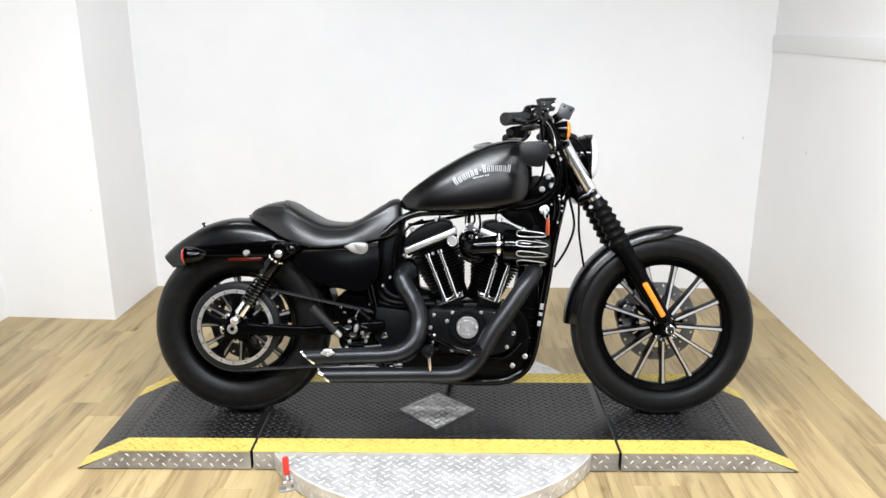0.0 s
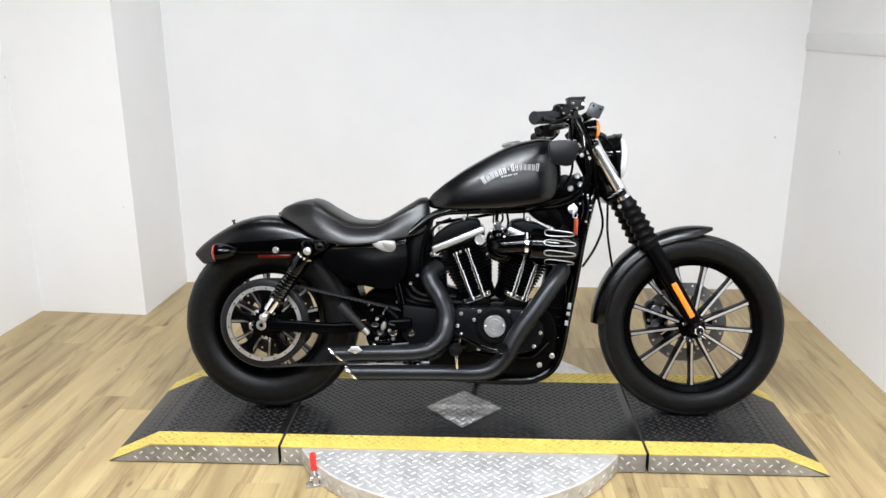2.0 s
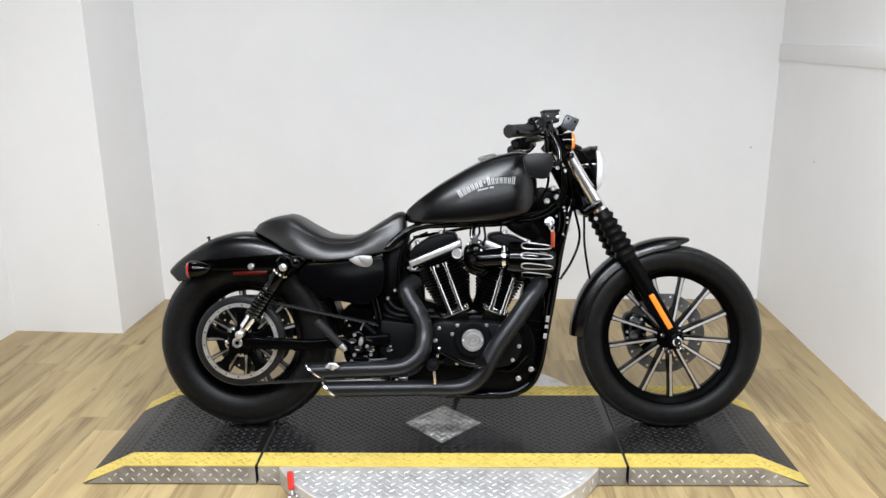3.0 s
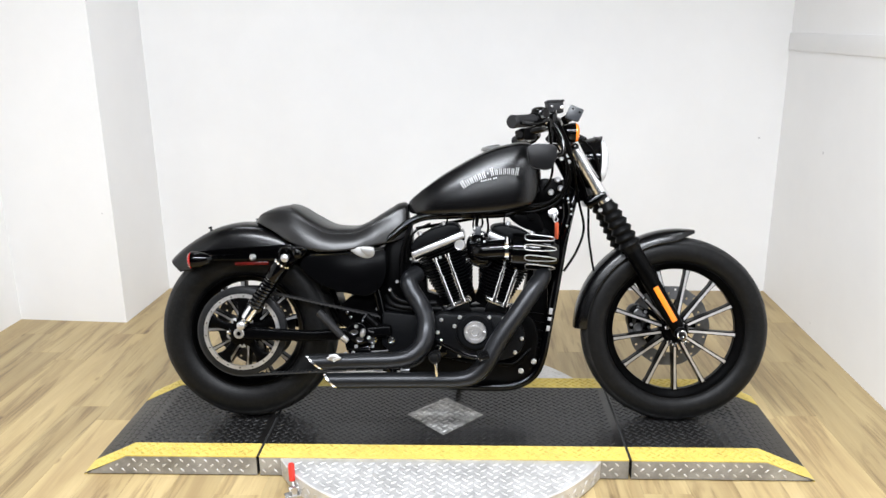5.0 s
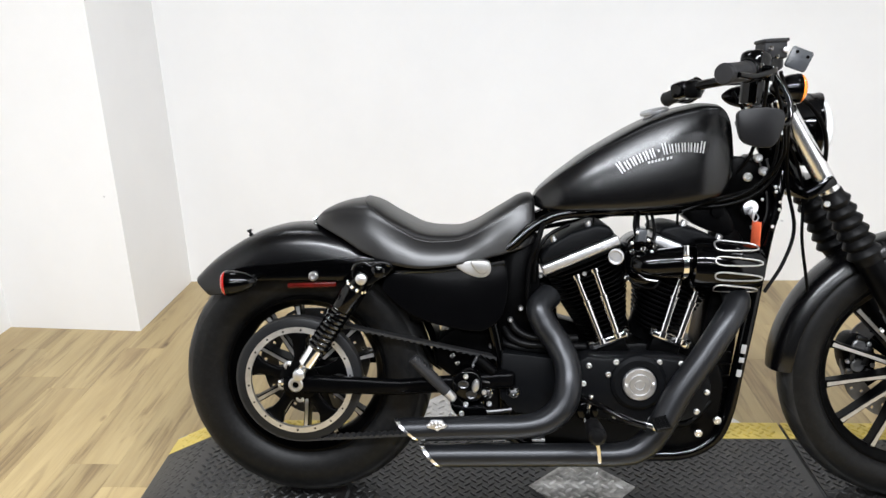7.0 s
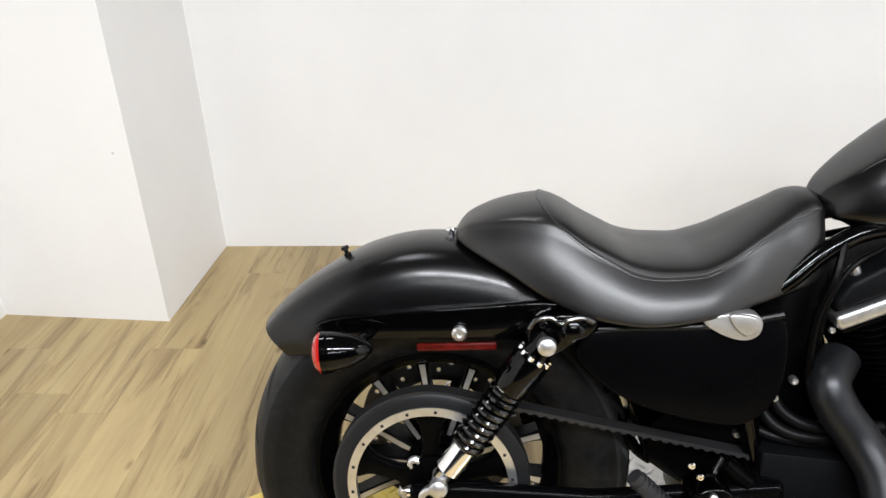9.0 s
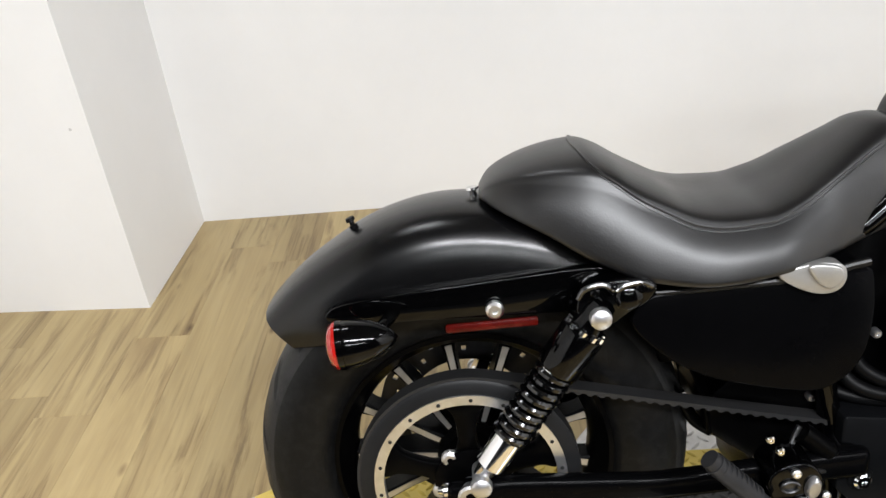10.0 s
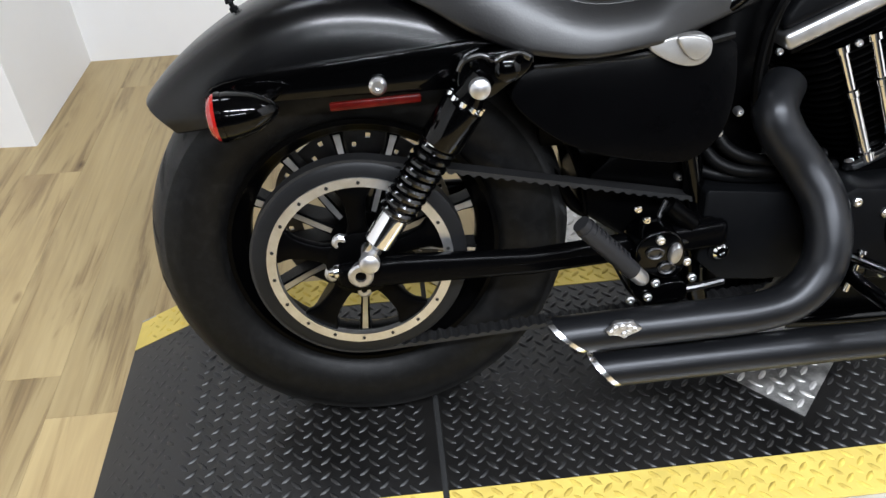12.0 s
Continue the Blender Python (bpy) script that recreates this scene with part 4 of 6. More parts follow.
seat_bm = bmesh.new()
skin(seat_bm, [[seat_point(0.044 + 0.536 * (i / 70), -math.pi + 2 * math.pi * k / 56) for k in range(56)] for i in range(71)])
seat = bp("seat", seat_bm, LEATHER, None, "black vinyl solo seat with raised rear stop", 60)


def seam_angle(x):
    return smooth_interp([(0.168, 0.12), (0.178, 0.55), (0.2, 0.82), (0.25, 0.98), (0.32, 1.05), (0.42, 1.02), (0.5, 0.93), (0.572, 0.8)], x)


for s in (1, -1):
    line = [seat_point(x, s * seam_angle(x)) for x in (0.168 + 0.404 * (i / 40) ** 1.4 for i in range(41))]
    part("seam", tubes([([q + Vector((0, -0.0002 * s, 0.0006)) for q in line], 0.0016)], 8, 1), LEATHER, seat, "raised stitched seam")
    line2 = [seat_point(x, s * (seam_angle(x) + 0.07)) for x in (0.172 + 0.4 * (i / 40) ** 1.4 for i in range(41))]
    part("seam", tubes([([q + Vector((0, -0.0003 * s, 0.0001)) for q in line2], 0.0007)], 6, 1), LEATHER, seat)
cross = [seat_point(0.168, a) for a in (-0.12 + 0.24 * k / 8 for k in range(9))]
part("seam", tubes([([q + Vector((0, 0, 0.0006)) for q in cross], 0.0016)], 8, 1), LEATHER, seat)

# ---- fuel tank ----
T_TOP = [(0.576, 0.775), (0.588, 0.795), (0.608, 0.814), (0.635, 0.836), (0.665, 0.858), (0.7, 0.883), (0.75, 0.913), (0.8, 0.941), (0.85, 0.965), (0.9, 0.983), (0.94, 0.992), (0.97, 0.9965), (1.0, 0.994), (1.018, 0.982), (1.032, 0.955), (1.041, 0.91)]
T_LOW = [(0.578, 0.758), (0.6, 0.748), (0.65, 0.744), (0.767, 0.744), (0.86, 0.749), (0.924, 0.756), (0.965, 0.764), (1.0, 0.775), (1.02, 0.790), (1.034, 0.817), (1.041, 0.86)]
T_WID = [(0.578, 0.034), (0.6, 0.06), (0.65, 0.088), (0.72, 0.106), (0.8, 0.117), (0.88, 0.122), (0.95, 0.12), (0.99, 0.113), (1.02, 0.1), (1.034, 0.086), (1.041, 0.066)]


# half of the tank's cross-section, top to bottom, as shares of its width and height
T_SECTION = smooth_path([(0, 1, 0), (0.25, 0.997, 0), (0.45, 0.99, 0), (0.6, 0.978, 0), (0.7, 0.96, 0), (0.75, 0.938, 0), (0.772, 0.91, 0), (0.8, 0.875, 0), (0.84, 0.815, 0), (0.89, 0.725, 0), (0.932, 0.63, 0), (0.963, 0.53, 0), (0.985, 0.43, 0), (0.998, 0.33, 0), (1.0, 0.24, 0), (0.985, 0.14, 0), (0.95, 0.065, 0), (0.87, 0.015, 0), (0.7, 0.0, 0), (0.35, 0, 0), (0, 0, 0)], 6)


def tank_point(x, a):
    top, low, w = smooth_interp(T_TOP, x), smooth_interp(T_LOW, x), smooth_interp(T_WID, x)
    half = (a + math.pi) % (2 * math.pi) - math.pi
    u = min(abs(half) / math.pi, 1.0) * (len(T_SECTION) - 1)
    k = min(int(u), len(T_SECTION) - 2)
    q = T_SECTION[k].lerp(T_SECTION[k + 1], u - k)
    return Vector((x, -w * math.copysign(q.x, half), low + (top - low) * q.y))


def tank_on(x, z, lift=0.001):
    """The point of the tank's right flank at x and height z, a little proud."""
    lo_a, hi_a = 0.05, math.pi - 0.05
    for _ in range(30):
        m_a = (lo_a + hi_a) / 2
        if tank_point(x, m_a).z > z:
            lo_a = m_a
        else:
            hi_a = m_a
    q = tank_point(x, m_a)
    q2, q3 = tank_point(x, m_a + 0.02), tank_point(x + 0.004, m_a)
    n = (q2 - q).cross(q3 - q).normalized()
    if n.y > 0:
        n = -n
    return q + n * lift


tank_bm = bmesh.new()
xs_t = [0.578 + 0.463 * (0.5 - 0.5 * math.cos(math.pi * i / 64)) for i in range(65)]
skin(tank_bm, [[tank_point(x, 2 * math.pi * k / 112) for k in range(112)] for x in xs_t])
tank = bp("fuel_tank", tank_bm, DENIM, None, "matte black peanut fuel tank with silver arched mark", 60)
part("filler_cap", lathe([(-0.01, 0.026), (0.004, 0.027), (0.006, 0.034), (0.012, 0.035), (0.017, 0.03), (0.019, 0.012), (0.019, 0.001)], (0.872, 0.0, 0.968), (-0.2, 0, 1), 36), MACHINED, tank, "bright round filler cap")
part("left_cap", lathe([(-0.01, 0.022), (0.003, 0.022), (0.006, 0.018), (0.007, 0.004)], (0.95, 0.07, 0.965), (-0.1, 0.4, 1), 24), GLOSS, tank)


def patch(bm, corners, nu=2, nv=4, lift=0.0012):
    """A thin mark laid on the tank flank between four (x, z) corners."""
    grid = []
    for i in range(nu + 1):
        row = []
        for j in range(nv + 1):
            u, v = i / nu, j / nv
            x = (1 - u) * ((1 - v) * corners[0][0] + v * corners[3][0]) + u * ((1 - v) * corners[1][0] + v * corners[2][0])
            z = (1 - u) * ((1 - v) * corners[0][1] + v * corners[3][1]) + u * ((1 - v) * corners[1][1] + v * corners[2][1])
            row.append(bm.verts.new(tank_on(x, z, lift)))
        grid.append(row)
    for i in range(nu):
        for j in range(nv):
            bm.faces.new((grid[i][j], grid[i + 1][j], grid[i + 1][j + 1], grid[i][j + 1]))


# arched silver mark as plain bars, with a row of small bars beneath
def arc_at(t, off):
    x = 0.775 + 0.186 * t
    z = 0.834 + 0.045 * t + 0.082 * t * (1 - t)
    dz = 0.045 + 0.082 * (1 - 2 * t)
    n = math.hypot(0.186, dz)
    return x - off * dz / n, z + off * 0.186 / n


for k in range(14):
    hgt = 0.0265 if k in (0, 7, 13) else 0.021
    strokes = ((0.12, 0.34), (0.54, 0.8)) if k != 6 else ((0.34, 0.62),)
    for s0, s1 in strokes:
        base_o, tall = (0.0, hgt) if k != 6 else (0.009, 0.006)
        q0, q1 = (k + s0) / 14, (k + s1) / 14
        b = bmesh.new()
        patch(b, [arc_at(q0, base_o), arc_at(q1, base_o), arc_at(q1, base_o + tall), arc_at(q0, base_o + tall)])
        part("mark_bar", b, SILVER, tank)
for k in range(7):
    b = bmesh.new()
    x = 0.834 + 0.0075 * k + (0.004 if k > 4 else 0)
    z = 0.857 + 0.0018 * k
    patch(b, [(x, z), (x + 0.0048, z + 0.0012), (x + 0.0048, z + 0.0068), (x, z + 0.0056)], 1, 1)
    part("mark_bar", b, SILVER, tank)

# ---- oil tank cover with bright dipstick cap ----
cov_bm = prism(rounded([(0.222, 0.590), (0.246, 0.611), (0.33, 0.615), (0.42, 0.617), (0.5, 0.630), (0.513, 0.60), (0.511, 0.55), (0.498, 0.508), (0.468, 0.480), (0.43, 0.473), (0.342, 0.490), (0.29, 0.510), (0.252, 0.536), (0.222, 0.568)], 3), -0.138, 0.12, 0.012, segs=3)
for v in cov_bm.verts:
    v.co.y += 0.12 * (v.co.z - 0.61) if v.co.y < 0 else 0.0
cov = bp("side_cover", cov_bm, DIMBLACK, None, "matte black side cover")
# Glossier tube that stands in for the highlight along the cover's top.
part("cover_lip", tubes([([(0.25, -0.134, 0.612), (0.3, -0.138, 0.6145), (0.39, -0.138, 0.6175), (0.44, -0.137, 0.6225), (0.505, -0.135, 0.634)], lambda t: 0.0035 + 0.002 * t)], 10), LIP, cov, "rounded top edge, extra gloss for its highlight")
cap = part("oil_cap", prism(rounded([(0.393, 0.630), (0.41, 0.614), (0.434, 0.603), (0.456, 0.601), (0.470, 0.609), (0.474, 0.624), (0.466, 0.638), (0.432, 0.641)], 3), -0.148, -0.122, 0.008, segs=4), CAPMET, cov, "satin silver oil filler cap")
part("cap_grip", prism(rounded([(0.426, 0.639), (0.438, 0.618), (0.453, 0.609), (0.467, 0.618), (0.466, 0.634), (0.448, 0.640)], 3), -0.153, -0.14, 0.004, segs=3), CAPMET, cov)
# ---- engine ----
bp("crankcase", prism(rounded([(0.555, 0.41), (0.62, 0.435), (0.72, 0.415), (0.83, 0.425), (0.93, 0.415), (1.0, 0.40), (1.035, 0.34), (1.03, 0.25), (1.0, 0.175), (0.9, 0.148), (0.7, 0.15), (0.56, 0.18), (0.53, 0.28)], 3), -0.075, 0.11, 0.01), SATIN, None, "black crankcase")
gear = bp("gearcase_cover", prism(rounded([(0.676, 0.404), (0.73, 0.410), (0.80, 0.412), (0.87, 0.411), (0.93, 0.400), (0.972, 0.372), (0.985, 0.33), (0.968, 0.285), (0.93, 0.26), (0.86, 0.252), (0.76, 0.262), (0.678, 0.274)], 2), -0.158, -0.07, 0.008), COVER, None, "matte black gearcase cover")
part("timer_boss", lathe([(0, 0.066), (0.008, 0.064), (0.014, 0.056), (0.014, 0.043), (0.010, 0.041)], (0.815, -0.156, 0.353), (0, -1, 0), 40), COVER, gear)
part("timer_cover", lathe([(0, 0.0385), (0.010, 0.0385), (0.013, 0.036), (0.013, 0.026), (0.0115, 0.0245), (0.0135, 0.023), (0.0135, 0.0125), (0.011, 0.0115), (0.0125, 0.010), (0.0125, 0.001)], (0.815, -0.1655, 0.353), (0, -1, 0), 48), MACHINED, gear, "bright round timer cover")
bolts(gear, [(0.784, -0.177, 0.352), (0.846, -0.177, 0.354)], 0.0045, 0.003, STEEL)
bolts(gear, [(0.700, -0.158, 0.393), (0.763, -0.158, 0.402), (0.745, -0.158, 0.372), (0.862, -0.158, 0.402), (0.912, -0.158, 0.398), (0.955, -0.158, 0.372), (0.972, -0.158, 0.33), (0.95, -0.158, 0.283), (0.845, -0.158, 0.264), (0.762, -0.158, 0.272), (0.692, -0.158, 0.288), (0.688, -0.158, 0.35)], 0.0068, 0.006, WHITEB)
spr = bp("sprocket_cover", prism([(0.497, 0.409), (0.502, 0.4135), (0.56, 0.407), (0.60, 0.402), (0.671, 0.400), (0.671, 0.258), (0.60, 0.258), (0.53, 0.266), (0.494, 0.302)], -0.124, -0.07, 0.008), COVER, None, "matte black drive sprocket cover")
rib_line = [(0.505, -0.118, 0.355), (0.515, -0.118, 0.335), (0.535, -0.119, 0.35), (0.56, -0.119, 0.372), (0.60, -0.118, 0.386), (0.66, -0.118, 0.388)]
part("rib", tubes([(rib_line, 0.004)], 8), COVER, spr)
bolts(spr, [(0.526, -0.124, 0.317)], 0.0125, 0.011, CHROME)
part("shoulder", lathe([(0, 0.018), (0.004, 0.017)], (0.526, -0.1225, 0.317), (0, -1, 0), 20), COVER, spr)

bp("gearbox", prism(rounded([(0.338, 0.365), (0.345, 0.43), (0.41, 0.475), (0.50, 0.50), (0.50, 0.68), (0.585, 0.70), (0.59, 0.60), (0.60, 0.45), (0.60, 0.30), (0.585, 0.2), (0.43, 0.2), (0.405, 0.26), (0.40, 0.32)], 2), -0.07, 0.11, 0.008), SATIN, None, "black gearbox and oil tank")
CRANK = Vector((0.822, 0.0, 0.335))


def cylinder(sign):
    """One finned cylinder with head and rocker box; sign: forward 1, rearward -1."""
    tilt = 22.5 * sign
    m = Matrix.Translation(CRANK + Vector((-0.009 if sign < 0 else 0.0, 0, 0.003))) @ pose(0, 0, 0, 0, tilt, 0)
    def place(bm):
        bmesh.ops.transform(bm, matrix=m, verts=bm.verts)
        return bm
    core = bp("cylinder", place(lathe([(0.09, 0.05), (0.13, 0.052), (0.2, 0.059), (0.33, 0.064)], (0, 0, 0), (0, 0, 1), 32)), SATIN, None, "black finned engine cylinder")
    # barrel fins, wider towards the head
    for k in range(17):
        h = 0.125 + 0.0115 * k
        inner, outer = min(0.086, h * 0.414 - 0.006), min(0.09, 0.068 + 0.002 * k)
        wa, wb = (inner, outer) if sign > 0 else (outer, inner)
        dy = 0.084 if k < 10 else 0.09
        fin = rounded([(-wa, -dy * 0.28), (-wa * 0.9, -dy * 0.62), (-wa * 0.58, -dy), (wb * 0.58, -dy), (wb * 0.9, -dy * 0.62), (wb, -dy * 0.28), (wb, dy * 0.28), (wb * 0.9, dy * 0.62), (wb * 0.58, dy), (-wa * 0.58, dy), (-wa * 0.9, dy * 0.62), (-wa, dy * 0.28)], 2)
        own = bmesh.new()
        a = [own.verts.new((x, y, h)) for x, y in fin]
        b = [own.verts.new((x, y, h + 0.0034)) for x, y in fin]
        own.faces.new(a[::-1])
        own.faces.new(b)
        for i in range(len(a)):
            j = (i + 1) % len(a)
            own.faces.new((a[i], a[j], b[j], b[i]))
        part("fin", place(own), FINBLACK, core)
    # rocker box: bright base band, black lid
    band = [(-0.098, 0.318), (-0.098, 0.342), (0.098, 0.342), (0.098, 0.318)]
    part("rocker_band", place(prism(band, -0.098, 0.098, 0.006, segs=3)), MACHINED, core, "polished rocker box band")
    lid = [(-0.094, 0.343), (-0.09, 0.362), (-0.06, 0.381), (0.0, 0.389), (0.062, 0.383), (0.088, 0.368), (0.094, 0.343)]
    part("rocker_lid", place(prism(lid, -0.092, 0.092, 0.009, segs=3)), COVER, core, "black rocker box lid")
    part("rocker_gasket", place(box((0.185, 0.18, 0.008), (0, 0, 0.3135), bevel=0.001)), SATIN, core)
    part("head_bolt", place(lathe([(0, 0.008), (0.012, 0.008), (0.014, 0.005)], (-0.045, -0.07, 0.383), (0, 0, 1), 10)), STEEL, core)
    part("head_bolt", place(lathe([(0, 0.008), (0.012, 0.008), (0.014, 0.005)], (0.045, -0.07, 0.383), (0, 0, 1), 10)), STEEL, core)
    return core


cyl_r, cyl_f = cylinder(-1), cylinder(1)


def pushrods(core, ends, block, tilt):
    for low, top in ends:
        d = Vector(top) - Vector(low)
        L = d.length
        part("pushrod_tube", lathe([(0, 0.0125), (0.012, 0.0125), (0.014, 0.0088), (L * 0.56, 0.0088), (L * 0.57, 0.0105), (L * 0.62, 0.0105), (L * 0.63, 0.0072), (L - 0.01, 0.0072), (L - 0.01, 0.011), (L, 0.011)], low, d, 18), CHROME, core, "chrome pushrod tube")
    bx, bz = block
    part("tappet_block", box((0.088, 0.034, 0.017), (bx, -0.092, bz), (0, tilt, 0), 0.004), CHROME, core, "bright tappet block")
    part("tappet_guide", box((0.07, 0.03, 0.05), (bx + math.sin(radians(tilt)) * -0.03, -0.082, bz - 0.03), (0, tilt, 0), 0.005), SATIN, core)
    for sx in (-0.044, 0.044):
        part("flange_screw", lathe([(0, 0.0078), (0.017, 0.0075), (0.019, 0.004)], (bx + sx * math.cos(radians(tilt)), -0.097, bz - sx * math.sin(radians(tilt)) - 0.004), (math.sin(radians(tilt)) * 0.6, -0.35, 0.8), 12), CHROME, core)


pushrods(cyl_r, [((0.739, -0.1, 0.431), (0.675, -0.092, 0.597)), ((0.776, -0.1, 0.446), (0.718, -0.092, 0.612))], (0.756, 0.440), -22.5)
pushrods(cyl_f, [((0.879, -0.1, 0.447), (0.926, -0.092, 0.605)), ((0.917, -0.1, 0.432), (0.970, -0.092, 0.590))], (0.896, 0.442), 22.5)

# intake: gloss elbow, clamp and finned air cleaner
intake = bp("intake_elbow", tubes([([(0.835, -0.03, 0.615), (0.822, -0.075, 0.618), (0.838, -0.105, 0.622), (0.885, -0.108, 0.626), (0.935, -0.107, 0.628)], lambda t: 0.034 + 0.003 * t)], 24), GLOSS, None, "gloss black intake elbow")
part("throttle_body", prism(rounded([(0.785, 0.655), (0.80, 0.585), (0.86, 0.578), (0.872, 0.66), (0.83, 0.69)], 3), -0.10, 0.02, 0.008), GLOSS, intake)
part("throttle_cap", lathe([(0, 0.018), (0.014, 0.018), (0.016, 0.0155), (0.0155, 0.013), (0.013, 0.012)], (0.765, -0.122, 0.645), (-0.25, -1, 0), 28), MACHINED, intake, "bright round cap")
part("throttle_link", tubes([([(0.79, -0.1, 0.6), (0.81, -0.12, 0.578), (0.85, -0.12, 0.57), (0.87, -0.11, 0.585)], 0.004)]), SATIN, intake)
bolts(intake, [(0.791, -0.118, 0.593), (0.827, -0.118, 0.661), (0.803, -0.112, 0.653), (0.855, -0.11, 0.665)], 0.0065, 0.006, CHROME)
part("solenoid", box((0.022, 0.026, 0.034), (0.824, -0.108, 0.69), (0, 4, 0), 0.004), SMOKED, intake, "grey solenoid")
part("intake_rib", tubes([([(0.80, -0.112, 0.655), (0.806, -0.116, 0.672), (0.824, -0.12, 0.676), (0.842, -0.118, 0.668)], 0.0038)], 8), GLOSS, intake)
part("intake_rib", tubes([([(0.812, -0.142, 0.605), (0.83, -0.146, 0.594), (0.856, -0.146, 0.59)], 0.0035)], 8), GLOSS, intake)
part("spark_plug_lead", tubes([([(0.838, -0.09, 0.74), (0.84, -0.105, 0.715), (0.832, -0.108, 0.70)], 0.0035)], 8), SATIN, intake)
part("spark_plug_lead", tubes([([(0.812, -0.09, 0.74), (0.808, -0.1, 0.712), (0.812, -0.105, 0.69)], 0.003)], 8), SATIN, intake)
for bx_, bz_ in ((0.812, 0.700), (0.838, 0.682), (0.800, 0.676), (0.846, 0.655)):
    part("terminal", lathe([(0, 0.004), (0.005, 0.0038), (0.006, 0.001)], (bx_, -0.121, bz_), (0, -1, 0), 10), MACHINED, intake)
bolts(cyl_r, [(0.695, -0.098, 0.600), (0.607, -0.085, 0.561), (0.593, -0.085, 0.593)], 0.0052, 0.006, WHITEB)
part("hose_clamp", lathe([(0, 0.0385), (0, 0.041), (0.012, 0.041), (0.012, 0.0385)], (0.915, -0.107, 0.627), (1, 0, 0.02), 36, closed=True), CHROME, intake, "steel hose clamp")
part("clamp_screw", lathe([(0, 0.006), (0.022, 0.006)], (0.921, -0.143, 0.65), (0, 0.2, 1), 10), CHROME, intake)
air = bp("air_cleaner", lathe([(0, 0.04), (0.004, 0.06), (0.02, 0.064), (0.10, 0.060), (0.152, 0.052), (0.162, 0.046), (0.164, 0.001)], (0.934, -0.108, 0.624), (1, 0, -0.07), 40), GLOSS, None, "gloss black finned cone air cleaner")
for k, (zo, half_l) in enumerate(((0.05, 0.05), (0.018, 0.053), (-0.017, 0.053), (-0.049, 0.05))):
    xc = 1.032
    rad = 0.062
    loop = []
    for i in range(28):
        a = 2 * math.pi * i / 28
        x = xc + half_l * math.copysign(abs(math.cos(a)) ** 0.45, math.cos(a))
        zz = zo + (0.0085 - 0.0025 * (x - xc) / half_l) * math.copysign(abs(math.sin(a)) ** 0.8, math.sin(a))
        rr = rad - 0.07 * max(0, x - 1.03)
        ang_z = math.asin(max(-0.99, min(0.99, zz / rr)))
        loop.append((x, -0.108 - rr * math.cos(ang_z) - 0.002, 0.6195 - 0.07 * (x - 1.03) + rr * math.sin(ang_z)))
    loop.append(loop[0])
    part("fin_edge", tubes([(loop, 0.002)], 8, 1), CAPMET, air, "polished fin edge")

reg = bp("regulator", prism(rounded([(1.0, 0.535), (1.012, 0.60), (1.05, 0.60), (1.07, 0.46), (1.055, 0.33), (1.04, 0.22), (0.98, 0.19), (0.96, 0.3)], 3), -0.055, 0.05, 0.006), SATIN, None, "black finned voltage regulator")
bolts(reg, [(1.012, -0.055, 0.30), (1.02, -0.055, 0.35), (1.005, -0.055, 0.42), (1.03, -0.055, 0.46)], 0.006, 0.006, WHITEB)
for k in range(6):
    part("cooling_fin", box((0.05, 0.012, 0.004), (1.03, -0.058, 0.25 + 0.03 * k), (0, 8, 0), 0.001), SATIN, reg)

# oil lines and hoses behind the rear cylinder
hoses = bp("oil_hose", tubes([([(0.52, -0.078, 0.484), (0.535, -0.09, 0.462), (0.565, -0.1, 0.447), (0.61, -0.1, 0.442), (0.68, -0.09, 0.44)], 0.0095), ([(0.505, -0.07, 0.462), (0.525, -0.09, 0.44), (0.56, -0.10, 0.428), (0.62, -0.1, 0.424), (0.70, -0.09, 0.42)], 0.0095), ([(0.49, -0.06, 0.436), (0.51, -0.08, 0.424), (0.55, -0.09, 0.416), (0.60, -0.09, 0.412), (0.66, -0.08, 0.41)], 0.009)], 12), SOFT_RUBBER, None, "black ribbed oil hoses")
bolts(hoses, [(0.52, -0.082, 0.486), (0.489, -0.066, 0.437), (0.474, -0.07, 0.418), (0.545, -0.085, 0.515)], 0.0065, 0.012, STEEL)
bp("oil_filter", lathe([(0, 0.036), (0.06, 0.037), (0.068, 0.03), (0.07, 0.001)], (1.0, -0.02, 0.28), (1, 0, 0.1), 28), GLOSS, None, "black oil filter")
bp("lower_motor_hose", tubes([([(0.70, -0.11, 0.268), (0.76, -0.12, 0.252), (0.83, -0.118, 0.24), (0.90, -0.11, 0.235), (0.95, -0.09, 0.23), (1.0, -0.07, 0.27), (1.03, -0.06, 0.30)], 0.0085)], 12), SATIN, None, "black rubber hose under the engine")

